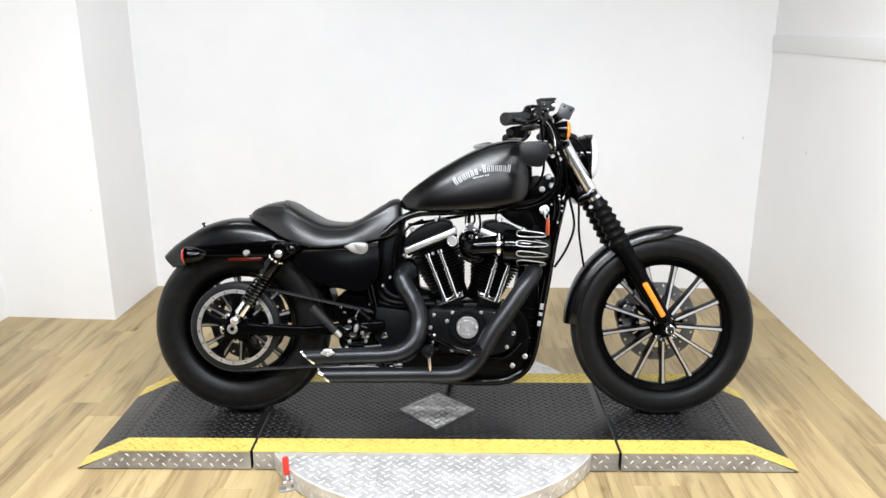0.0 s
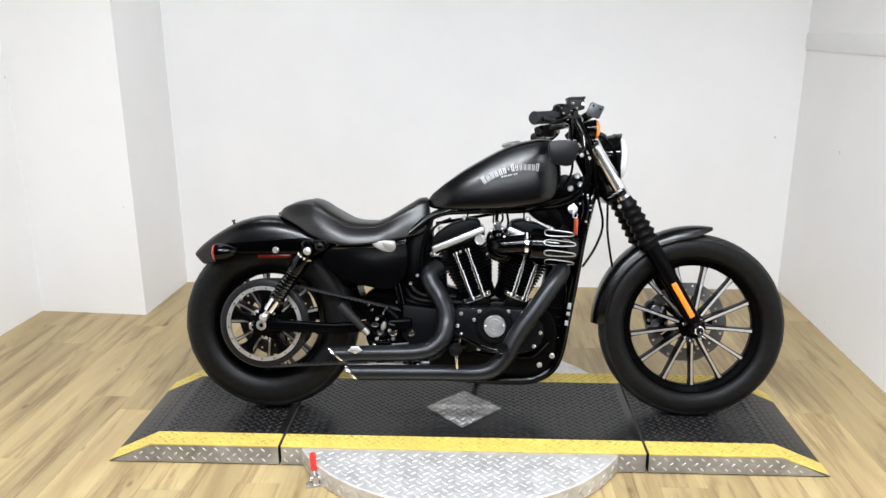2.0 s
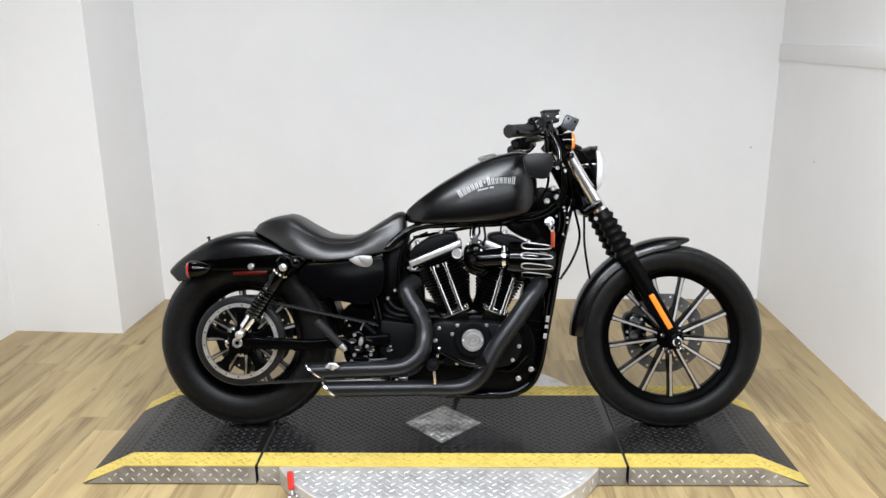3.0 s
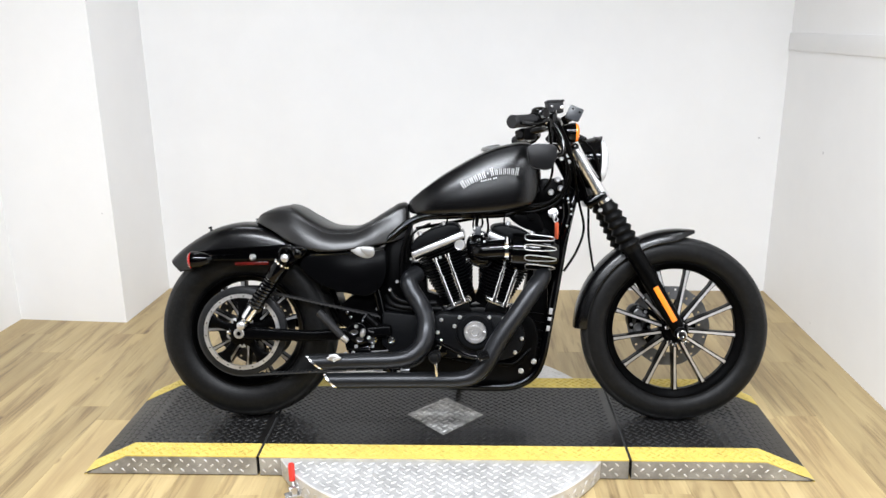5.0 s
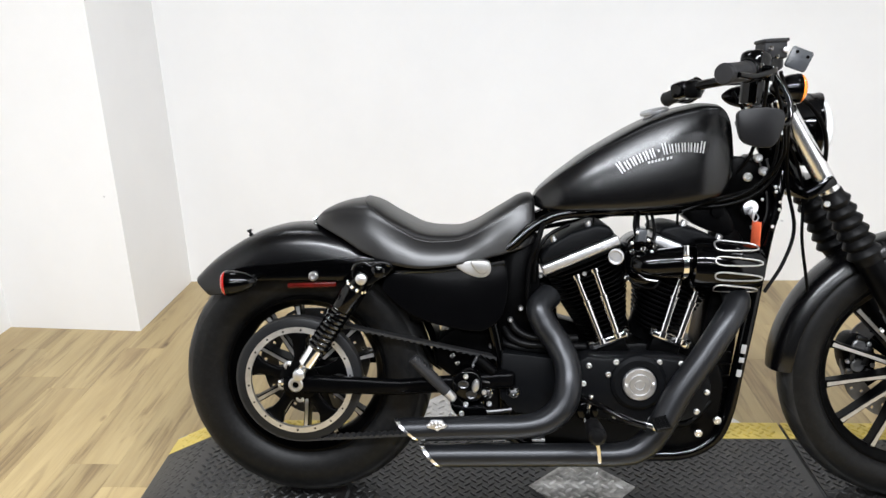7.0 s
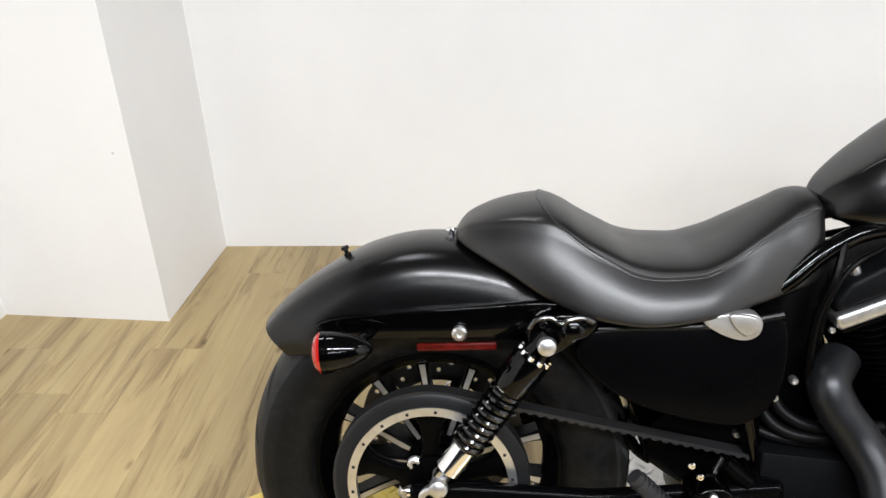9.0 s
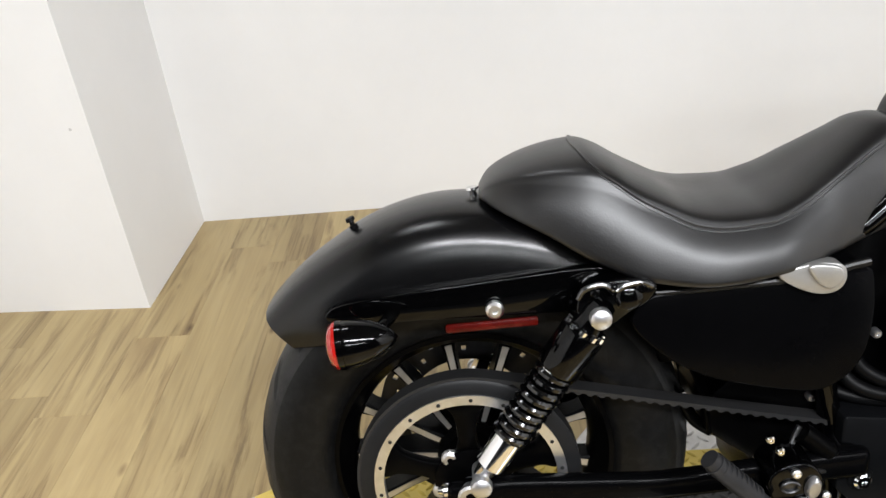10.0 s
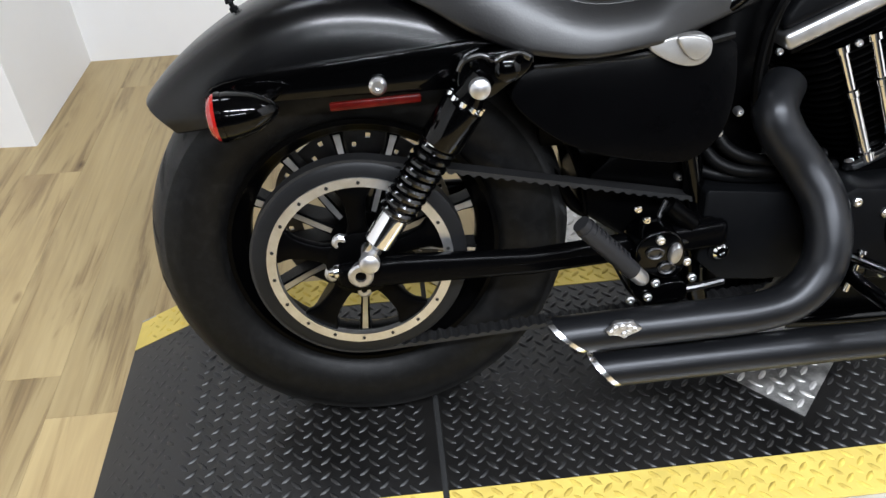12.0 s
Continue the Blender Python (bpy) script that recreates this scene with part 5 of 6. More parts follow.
# ---- exhaust ----
def pipe(name, pts, r, tip_shear, label, swell=0.0):
    """Exhaust pipe whose open end is cut on a slant and edged bright."""
    path = smooth_path(pts, 10)
    side = None
    segs = 28
    base = path[0]
    outer_rings = []
    for i, q in enumerate(path):
        d = (path[min(i + 1, len(path) - 1)] - path[max(i - 1, 0)]).normalized()
        if side is None:
            side = d.cross(Vector((0, 1, 0)))
        side = (side - d * side.dot(d)).normalized()
        up = d.cross(side)
        grow = r * (1 + swell * min(1.0, max(0.0, (i / (len(path) - 1) - 0.3) / 0.15)))
        ring = [q + grow * (math.cos(a) * side + math.sin(a) * up) for a in (2 * math.pi * k / segs for k in range(segs))]
        if i == 0:
            ring = [v + d * (-(v.z - q.z) * tip_shear) for v in ring]
        outer_rings.append(ring)
    bm = bmesh.new()
    skin(bm, outer_rings, caps=False)
    inner = [[q + (v - q) * 0.93 for v in outer_rings[0]] for q in [base]]
    inner_deep = [[v + (path[4] - path[0]).normalized() * 0.07 for v in inner[0]]]
    p = bp(name, bm, PIPE, None, label, 60)
    hb = bmesh.new()
    skin(hb, [inner[0], inner_deep[0]])
    part("bore", hb, DARKHOLE, p)
    tb = bmesh.new()
    d0 = (path[1] - path[0]).normalized()
    a0 = [base + (v - base) * 1.012 - d0 * 0.002 for v in outer_rings[0]]
    a1 = [base + (v - base) * 1.012 + d0 * 0.007 for v in outer_rings[0]]
    i0 = [base + (v - base) * 0.93 - d0 * 0.002 for v in outer_rings[0]]
    skin(tb, [i0, a0, a1], caps=False)
    part("tip_edge", tb, FORKCHROME, p, "chrome slash-cut tip")
    return p


up_pipe = pipe("upper_exhaust_pipe", [(0.281, -0.217, 0.2575), (0.36, -0.219, 0.261), (0.46, -0.222, 0.265), (0.545, -0.222, 0.2685), (0.60, -0.216, 0.281), (0.638, -0.203, 0.315), (0.650, -0.187, 0.36), (0.647, -0.16, 0.405), (0.627, -0.136, 0.444), (0.599, -0.122, 0.485), (0.588, -0.107, 0.52), (0.615, -0.07, 0.542)], 0.0275, 1.05, "matte charcoal upper exhaust pipe with slash-cut end", 0.12)
low_pipe = pipe("lower_exhaust_pipe", [(0.333, -0.222, 0.197), (0.45, -0.222, 0.199), (0.65, -0.222, 0.2015), (0.76, -0.222, 0.203), (0.813, -0.219, 0.219), (0.853, -0.212, 0.262), (0.895, -0.20, 0.338), (0.955, -0.185, 0.42), (1.008, -0.165, 0.495), (1.04, -0.135, 0.535), (1.045, -0.09, 0.552)], 0.0265, 0.85, "matte charcoal lower exhaust pipe with slash-cut end", 0.14)
badge_rim = rounded([(-0.032, 0.0), (-0.022, 0.006), (-0.018, 0.015), (0.0, 0.016), (0.016, 0.015), (0.021, 0.007), (0.032, 0.001), (0.022, -0.007), (0.009, -0.011), (0.001, -0.017), (-0.008, -0.011), (-0.021, -0.008)], 2)
badge = part("badge_plate", prism([(0.349 + x * 0.78, 0.2795 + z * 0.8) for x, z in badge_rim], -0.2505, -0.2425, 0.0015), MACHINED, up_pipe, "small bright cast badge")
bolts(up_pipe, [(0.349 + bx, -0.2498, 0.2795 + bz) for bx, bz in ((-0.012, 0.004), (-0.003, 0.006), (0.007, 0.004), (0.014, 0.0), (-0.018, -0.001), (0.0, -0.006), (0.006, -0.003))], 0.0045, 0.0032, MACHINED)
for s in range(3):
    part("bracket", box((0.03, 0.05, 0.008), (0.40 + 0.09 * s, -0.19, 0.232), (0, 0, 0), 0.002), STEEL, low_pipe)

# ---- frame ----
fr = bmesh.new()
for s in (-1, 1):
    tube(fr, [(1.165, s * 0.03, 0.83), (1.145, s * 0.05, 0.76), (1.12, s * 0.062, 0.65), (1.095, s * 0.066, 0.50), (1.07, s * 0.068, 0.36), (1.05, s * 0.068, 0.25), (1.02, s * 0.07, 0.185), (0.96, s * 0.075, 0.15), (0.88, s * 0.08, 0.143), (0.7, s * 0.085, 0.15), (0.55, s * 0.09, 0.175), (0.51, s * 0.09, 0.24), (0.50, s * 0.09, 0.36), (0.47, s * 0.09, 0.50), (0.42, s * 0.095, 0.63)], 0.0155, 14)
    tube(fr, [(1.10, s * 0.02, 0.80), (0.95, s * 0.045, 0.752), (0.75, s * 0.06, 0.744), (0.64, s * 0.07, 0.738), (0.575, s * 0.08, 0.71), (0.5, s * 0.09, 0.655), (0.38, s * 0.1, 0.635), (0.2, s * 0.105, 0.635)], 0.0135, 12)
tube(fr, [(1.20, 0, 0.80), (1.12, 0, 0.95)], 0.034, 20)
tube(fr, [(0.5, -0.09, 0.36), (0.5, 0.09, 0.36)], 0.03, 16)
frame_ob = bp("frame", fr, GLOSS, None, "gloss black tubular steel frame")
bolts(frame_ob, [(1.019, -0.088, 0.236), (0.975, -0.088, 0.203)], 0.0095, 0.008, WHITEB)
bp("tank_tunnel", prism([(0.60, 0.758), (0.75, 0.758), (0.88, 0.762), (0.97, 0.782), (1.0, 0.79), (0.985, 0.757), (0.90, 0.744), (0.75, 0.740), (0.62, 0.738)], -0.062, 0.062, 0.006), SATIN, None, "black frame spine under the tank")
gus = bp("neck_gusset", prism([(1.035, 0.845), (1.10, 0.875), (1.165, 0.83), (1.145, 0.74), (1.122, 0.64), (1.075, 0.60), (1.035, 0.65), (1.0, 0.74)], -0.035, 0.035, 0.006), SATIN, None, "black steering neck casting")
# Two bright bolts put in for slight glints on the neck.
bolts(gus, [(1.10, -0.035, 0.70), (1.09, -0.035, 0.655)], 0.005, 0.006, WHITEB)
# Black block added to hide the bright wall beside the rear cylinder.
bp("filler_block", prism(rounded([(0.56, 0.40), (0.555, 0.57), (0.625, 0.57), (0.641, 0.52), (0.643, 0.462), (0.70, 0.446), (0.75, 0.43), (0.75, 0.40)], 1), 0.03, 0.10, 0.008), SATIN, None, "added black filler block behind the cylinders")
bp("rear_head_panel", prism(rounded([(0.52, 0.53), (0.52, 0.69), (0.56, 0.70), (0.59, 0.64), (0.57, 0.56)], 2), 0.02, 0.09, 0.006), SATIN, None, "black electrical panel")
bp("neck_cover", prism(rounded([(1.0, 0.79), (1.03, 0.845), (1.045, 0.868), (1.07, 0.868), (1.115, 0.835), (1.11, 0.79), (1.06, 0.765)], 2), -0.062, 0.06, 0.006), SATIN, None, "black steering neck cover")
ncb = bp("coil_bracket", prism(rounded([(0.93, 0.745), (0.99, 0.765), (1.03, 0.75), (1.055, 0.70), (1.03, 0.685), (0.97, 0.705)], 3), -0.055, 0.03, 0.006), SATIN, None, "black coil bracket under the tank")
bolts(ncb, [(1.076, -0.062, 0.822)], 0.0105, 0.008, WHITEB)
bolts(ncb, [(1.098, -0.06, 0.866), (1.108, -0.07, 0.836)], 0.0105, 0.012, STEEL)
# Loom added to hold bright bolts that stand in for the downtube's reflections.
loom = bp("glint_loom", tubes([([(1.118, -0.07, 0.865), (1.130, -0.078, 0.81), (1.142, -0.078, 0.755), (1.128, -0.076, 0.69), (1.112, -0.076, 0.62)], 0.009)], 10), GLOSS, None, "added black loom whose bolts stand in for glints")
part("loom_branch", tubes([([(1.105, -0.06, 0.86), (1.118, -0.072, 0.80), (1.122, -0.074, 0.74), (1.105, -0.07, 0.68)], 0.007)], 10), GLOSS, loom)
for lx, lz, lw, lh, turn in ((1.131, 0.795, 0.012, 0.020, 14), (1.143, 0.757, 0.010, 0.024, -6), (1.120, 0.835, 0.016, 0.014, 30), (1.128, 0.705, 0.012, 0.016, 12)):
    part("connector", box((lw, 0.012, lh), (lx, -0.086, lz), (0, turn, 0), 0.0025), GLOSS, loom)
bolts(loom, [(1.131, -0.092, 0.800), (1.133, -0.092, 0.789), (1.143, -0.092, 0.765), (1.142, -0.092, 0.748), (1.119, -0.092, 0.836), (1.128, -0.092, 0.708), (1.108, -0.075, 0.77), (1.152, -0.085, 0.72)], 0.0036, 0.003, WHITEB)
part("pivot_boss", lathe([(0, 0.016), (0.012, 0.015), (0.013, 0.008)], (1.01, -0.055, 0.742), (0, -1, 0), 20), SATIN, ncb)
ign = bp("ignition_switch", lathe([(0, 0.02), (0.018, 0.021), (0.026, 0.017), (0.028, 0.006)], (1.084, -0.045, 0.748), (0, -1, 0.1), 26), FORKCHROME, None, "chrome ignition switch")
part("key", box((0.006, 0.012, 0.022), (1.086, -0.081, 0.737), (0, 8, 0), 0.001), STEEL, ign)
bp("engine_mount", prism(rounded([(1.02, 0.70), (1.07, 0.69), (1.08, 0.64), (1.05, 0.61), (1.02, 0.64)], 3), -0.04, 0.04, 0.006), SATIN, None, "black front engine mount")
for z_l, h_l in ((0.352, 0.018), (0.385, 0.012), (0.412, 0.022)):
    part("tube_label", box((0.012, 0.002, h_l), (1.073 + (z_l - 0.385) * 0.15, -0.0842, z_l), (0, 8.5, 0), 0.0005), SILVER, frame_ob, "worn silver label")
bp("battery_box", box((0.20, 0.15, 0.16), (0.37, 0.02, 0.55), (0, 0, 0), 0.01), SATIN, None, "black battery box")
bp("side_stand", tubes([([(0.72, 0.10, 0.16), (0.74, 0.16, 0.10), (0.76, 0.225, 0.055)], 0.011)]), GLOSS, None, "black side stand")
bp("inner_fender", fender_bm(RX, RZ, lambda t: 0.35, 5, 60, [(-0.075, -0.012), (-0.06, 0), (0.06, 0), (0.075, -0.012)], 20), SATIN, None, "black inner fender")
bp("primary_cover", prism(rounded([(0.56, 0.40), (0.66, 0.42), (0.8, 0.41), (0.93, 0.39), (1.0, 0.33), (0.97, 0.24), (0.85, 0.2), (0.62, 0.23), (0.55, 0.3)], 3), 0.10, 0.15, 0.012), COVER, None, "black primary cover")

# pegs, levers, rear master cylinder
peg = bp("passenger_peg", tubes([([(0.294, -0.217, 0.428), (0.317, -0.216, 0.402), (0.37, -0.208, 0.345)], 0.0122)], 20), GRIP, None, "ribbed rubber folded passenger peg")
dpeg = Vector((0.078, 0.013, -0.084)).normalized()
rib_me = mesh_of("peg_rib", lathe([(0, 0.0122), (0, 0.014), (0.004, 0.014), (0.004, 0.0122)], (0, 0, 0), dpeg, 18, closed=True), GRIP)
for k in range(9):
    o = new("peg_rib", rib_me)
    o.parent, o.location = peg, Vector((0.300, -0.2165, 0.4215)) + dpeg * 0.0095 * k
part("peg_end", lathe([(0, 0.0112), (0.02, 0.011), (0.026, 0.008)], (0.37, -0.208, 0.345), dpeg, 16), MACHINED, peg, "bright peg end")
part("peg_mount", prism(rounded([(0.382, 0.350), (0.386, 0.370), (0.404, 0.383), (0.43, 0.384), (0.446, 0.370), (0.452, 0.345), (0.450, 0.322), (0.43, 0.310), (0.408, 0.318), (0.392, 0.328)], 3), -0.180, -0.12, 0.012, segs=4), GLOSS, peg, "gloss black peg bracket")
part("mount_foot", prism(rounded([(0.378, 0.322), (0.40, 0.318), (0.412, 0.300), (0.45, 0.302), (0.462, 0.288), (0.458, 0.268), (0.43, 0.264), (0.40, 0.270), (0.382, 0.288), (0.376, 0.306)], 3), -0.176, -0.12, 0.010, segs=4), GLOSS, peg)
for q, r, stretch in (((0.408, -0.181, 0.354), 0.0105, 1.25), ((0.426, -0.181, 0.329), 0.0105, 1.2)):
    eye_bm = lathe([(0, r), (0.003, r), (0.0045, r * 0.86), (0.0035, r * 0.66), (-0.002, r * 0.6)], (0, 0, 0), (0, -1, 0), 24)
    bmesh.ops.transform(eye_bm, matrix=Matrix.Translation(q) @ Matrix.Diagonal((stretch, 1, 0.85, 1)), verts=eye_bm.verts)
    part("bracket_eye", eye_bm, DARKSTEEL, peg)
oval_bm = lathe([(0, 0.013), (0.005, 0.0125), (0.009, 0.0095), (0.0105, 0.001)], (0, 0, 0), (0, -1, 0), 24)
bmesh.ops.transform(oval_bm, matrix=Matrix.Translation((0.4365, -0.180, 0.351)) @ pose(0, 0, 0, 0, 12, 0) @ Matrix.Diagonal((0.72, 1, 1.25, 1)), verts=oval_bm.verts)
part("oval_nut", oval_bm, MACHINED, peg, "bright oval nut")
bp("brake_line", tubes([([(0.29, -0.04, 0.43), (0.302, -0.04, 0.411), (0.312, -0.04, 0.397), (0.329, -0.04, 0.37), (0.352, -0.04, 0.352)], 0.0095)], 12), SATIN, None, "black sheathed rear brake line")
mc = bp("rear_master_cylinder", lathe([(0, 0.014), (0.05, 0.014), (0.055, 0.010), (0.075, 0.010)], (0.44, -0.13, 0.40), (0.75, 0, -0.65), 18), SATIN, None, "black rear brake master cylinder")
bolts(mc, [(0.46, -0.118, 0.316)], 0.0165, 0.016, CHROME)
bolts(mc, [(0.378, -0.178, 0.281), (0.403, -0.178, 0.283), (0.413, -0.177, 0.305), (0.414, -0.181, 0.374), (0.468, -0.17, 0.304), (0.456, -0.175, 0.334)], 0.0062, 0.007, WHITEB)
link = bp("brake_linkage", tubes([([(0.45, -0.165, 0.281), (0.48, -0.165, 0.283), (0.52, -0.16, 0.286)], 0.0055)], 10), DARKSTEEL, None, "dark steel brake rod")
part("return_spring", tubes([([(0.44, -0.125, 0.405), (0.43, -0.13, 0.385), (0.425, -0.14, 0.37), (0.425, -0.165, 0.372), (0.45, -0.15, 0.352), (0.47, -0.14, 0.345)], 0.004)], 10), DARKSTEEL, link)
bolts(link, [(0.395, -0.175, 0.404), (0.383, -0.172, 0.420), (0.476, -0.13, 0.33)], 0.0055, 0.006, CHROME)
fp = bp("rider_peg", tubes([([(0.695, -0.12, 0.288), (0.694, -0.2, 0.292), (0.69, -0.3, 0.304)], 0.0105)]), GLOSS, None, "folding rider foot peg with rubber pad")
part("peg_pad", lathe([(0, 0.012), (0.006, 0.0165), (0.03, 0.0178), (0.085, 0.0195), (0.1, 0.0185), (0.107, 0.012), (0.108, 0.004)], (0.69, -0.3, 0.304), (-0.03, -1, 0.12), 20), SOFT_RUBBER, fp, "black rubber pad")
part("feeler", lathe([(0, 0.0045), (0.04, 0.0045), (0.044, 0.003)], (0.69, -0.385, 0.297), (0.1, 0.0, -1), 10), CHROME, fp, "chrome peg feeler")
part("clevis", prism(rounded([(0.675, 0.31), (0.715, 0.31), (0.718, 0.275), (0.675, 0.272)], 2), -0.185, -0.115, 0.005), GLOSS, fp)
part("clevis_pin", lathe([(-0.03, 0.005), (0.03, 0.005), (0.032, 0.0075), (0.037, 0.006)], (0.695, -0.19, 0.298), (0.2, 0, 1), 12), CHROME, fp)
pedal = bp("brake_pedal", tubes([([(0.675, -0.175, 0.325), (0.70, -0.19, 0.318), (0.74, -0.215, 0.303), (0.785, -0.24, 0.288), (0.815, -0.262, 0.285)], 0.0078)]), GLOSS, None, "gloss black brake pedal lever")
part("pedal_shaft", lathe([(0, 0.0065), (0.03, 0.0065), (0.032, 0.008), (0.04, 0.007)], (0.812, -0.255, 0.286), (0.5, -0.75, 0.1), 12), CHROME, pedal)
pad_m = Matrix.Translation((0.84, -0.288, 0.301)) @ pose(0, 0, 0, 28, -8, 10)
pad_bm = box((0.036, 0.036, 0.012), (0, 0, 0), (0, 0, 0), 0.004)
for gi in range(5):
    for gj in range(5):
        box((0.0046, 0.0046, 0.004), (-0.0132 + 0.0066 * gi, -0.0132 + 0.0066 * gj, 0.0075), (0, 0, 0), 0.0008, pad_bm, 1)
bmesh.ops.transform(pad_bm, matrix=pad_m, verts=pad_bm.verts)
part("pedal_pad", pad_bm, SOFT_RUBBER, pedal, "studded square rubber pad")

# ---- front fork, fender, headlamp ----
F_TOP, F_LOW = Vector((1.140, 0, 0.990)), Vector((1.518, 0, 0.345))
F_D = (F_LOW - F_TOP).normalized()
F_L = (F_LOW - F_TOP).length


def fork_leg(y):
    o = F_TOP + Vector((0, y, 0))
    leg = bp("fork_leg", lathe([(F_L * 0.545, 0.025), (F_L * 0.56, 0.0285), (F_L * 0.9, 0.0275), (F_L * 0.97, 0.024), (F_L * 1.0, 0.018)], o, F_D, 28), SATIN, None, "black fork leg with rubber gaiter")
    part("fork_tube", lathe([(-0.01, 0.0222), (F_L * 0.55, 0.0222)], o, F_D, 28), FORKCHROME, leg, "chrome upper fork tube")
    prof = []
    g0, g1, n = 0.247, 0.414, 6
    for k in range(n):
        h = g0 + (g1 - g0) * k / n
        st = (g1 - g0) / n
        rr = 0.0335 + 0.0065 * k / (n - 1)
        prof += [(h, rr * 0.76), (h + st * 0.42, rr * 0.98), (h + st * 0.5, rr), (h + st * 0.58, rr * 0.98), (h + st * 0.97, rr * 0.76)]
    part("gaiter", lathe([(g0 - 0.014, 0.0245), *prof, (g1 + 0.012, 0.029)], o, F_D, 32), SOFT_RUBBER, leg, "ribbed black rubber gaiter", 50)
    s = -1 if y < 0 else 1
    rb = box((0.136, 0.006, 0.019), (0, 0, 0), (0, 0, 0), 0.003)
    c = o + F_D * (F_L * 0.85) + Vector((0, s * 0.029, 0))
    tilt = math.degrees(math.atan2(-F_D.z, F_D.x))
    bmesh.ops.transform(rb, matrix=Matrix.Translation(c) @ pose(0, 0, 0, 0, tilt, 0), verts=rb.verts)
    part("fork_reflector", rb, ORANGE, leg, "amber reflector strip")
    part("axle_boss", lathe([(-0.028, 0.022), (0.026, 0.022), (0.028, 0.019)], (FX, y, FZ + 0.004), (0, s, 0), 24), SATIN, leg)
    return leg


leg_r, leg_l = fork_leg(-0.086), fork_leg(0.086)
fax = bp("front_axle", lathe([(-0.1, 0.009), (0.106, 0.009), (0.106, 0.0165), (0.122, 0.0165), (0.125, 0.013), (0.125, 0.0085), (0.115, 0.008)], (FX, 0, FZ), (0, -1, 0), 20), CHROME, None, "chrome front axle nut")
bolts(fax, [(1.482, -0.062, 0.352), (1.49, -0.062, 0.302), (1.508, -0.062, 0.293), (1.535, -0.062, 0.362), (1.545, -0.062, 0.30)], 0.0085, 0.008, CHROME)
bolts(leg_r, [(1.445, -0.088, 0.50), (1.40, -0.07, 0.455)], 0.006, 0.008, CHROME)
tc = bmesh.new()
for t, w in ((0.03, 0.022), (0.285, 0.026)):
    q = F_TOP + F_D * (F_L * t)
    own = box((0.075, 0.235, w), (0, 0, 0), (0, 0, 0), 0.008)
    bmesh.ops.transform(own, matrix=Matrix.Translation(q + Vector((-0.022, 0, -0.008))) @ pose(0, 0, 0, 0, -31, 0), verts=own.verts)
    me_s = bpy.data.meshes.new("scratch")
    own.to_mesh(me_s)
    own.free()
    tc.from_mesh(me_s)
    bpy.data.meshes.remove(me_s)
trip = bp("triple_clamp", tc, GLOSS, None, "gloss black fork yokes")
bolts(trip, [(1.125, -0.12, 0.945), (1.129, -0.119, 0.925), (1.105, -0.119, 0.935), (1.236, -0.12, 0.762)], 0.007, 0.007, WHITEB)

half_f = [(0.0, 0.0), (0.02, -0.001), (0.036, -0.005), (0.048, -0.013), (0.055, -0.024), (0.058, -0.04)]
sect_f = [(-y, d) for y, d in half_f[:0:-1]] + half_f


def ff_taper(t):
    k = max(0, (0.14 - t) / 0.14)
    j = max(0, (t - 0.9) / 0.1)
    return 1 - 0.45 * k ** 2 - 0.15 * j ** 2, 1 - 0.75 * k ** 1.5


ffen = bp("front_fender", fender_bm(FX, FZ, lambda t: 0.352 + 0.022 * max(0, 0.3 - t) + 0.002 * t, 80, 179, sect_f, 50, 0.0025, ff_taper), DENIM, None, "matte black short front fender", 30)
for s in (-1, 1):
    part("fender_brace", box((0.05, 0.004, 0.10), (1.40, s * 0.062, 0.56), (0, -31, 0), 0.001), SATIN, ffen)

head = bp("headlamp", lathe([(-0.095, 0.012), (-0.09, 0.04), (-0.07, 0.064), (-0.035, 0.077), (0.0, 0.0815), (0.012, 0.0815)], (1.226, 0.01, 0.93), (1, 0, -0.03), 44), GLOSS, None, "gloss black headlamp with visor")
part("trim_ring", lathe([(0.0, 0.0815), (0.004, 0.0865), (0.018, 0.0865), (0.024, 0.081), (0.024, 0.076), (0.01, 0.075)], (1.224, 0.01, 0.93), (1, 0, -0.03), 44, closed=True), GLOSS, head, "gloss black trim ring")
gl = part("lens", lathe([(0.016, 0.0795), (0.031, 0.074), (0.042, 0.06), (0.049, 0.036), (0.052, 0.001)], (1.230, 0.01, 0.93), (1, 0, -0.03), 36), GLASS, head, "domed lens, white put in for the bright wall")
gl.visible_shadow = False
part("reflector_bowl", lathe([(-0.05, 0.02), (-0.02, 0.06), (0.012, 0.0755)], (1.230, 0.01, 0.93), (1, 0, -0.03), 36), CHROME, head)
vis = bmesh.new()
rings = []
for k in range(9):
    a = radians(20 + 140 * k / 8)
    c, s = math.cos(a), math.sin(a)
    rings.append([(1.168, 0.01 + 0.086 * c, 0.93 + 0.072 * s), (1.214 + 0.046 * s, 0.01 + 0.091 * c, 0.931 + 0.087 * s), (1.214 + 0.046 * s, 0.01 + 0.088 * c, 0.931 + 0.083 * s), (1.168, 0.01 + 0.083 * c, 0.93 + 0.068 * s)])
skin(vis, rings)
part("visor", vis, DENIM, head, "black headlamp visor")
part("headlamp_mount", tubes([([(1.20, 0, 1.0), (1.17, 0, 1.01), (1.13, 0, 0.985)], 0.014)]), GLOSS, head)

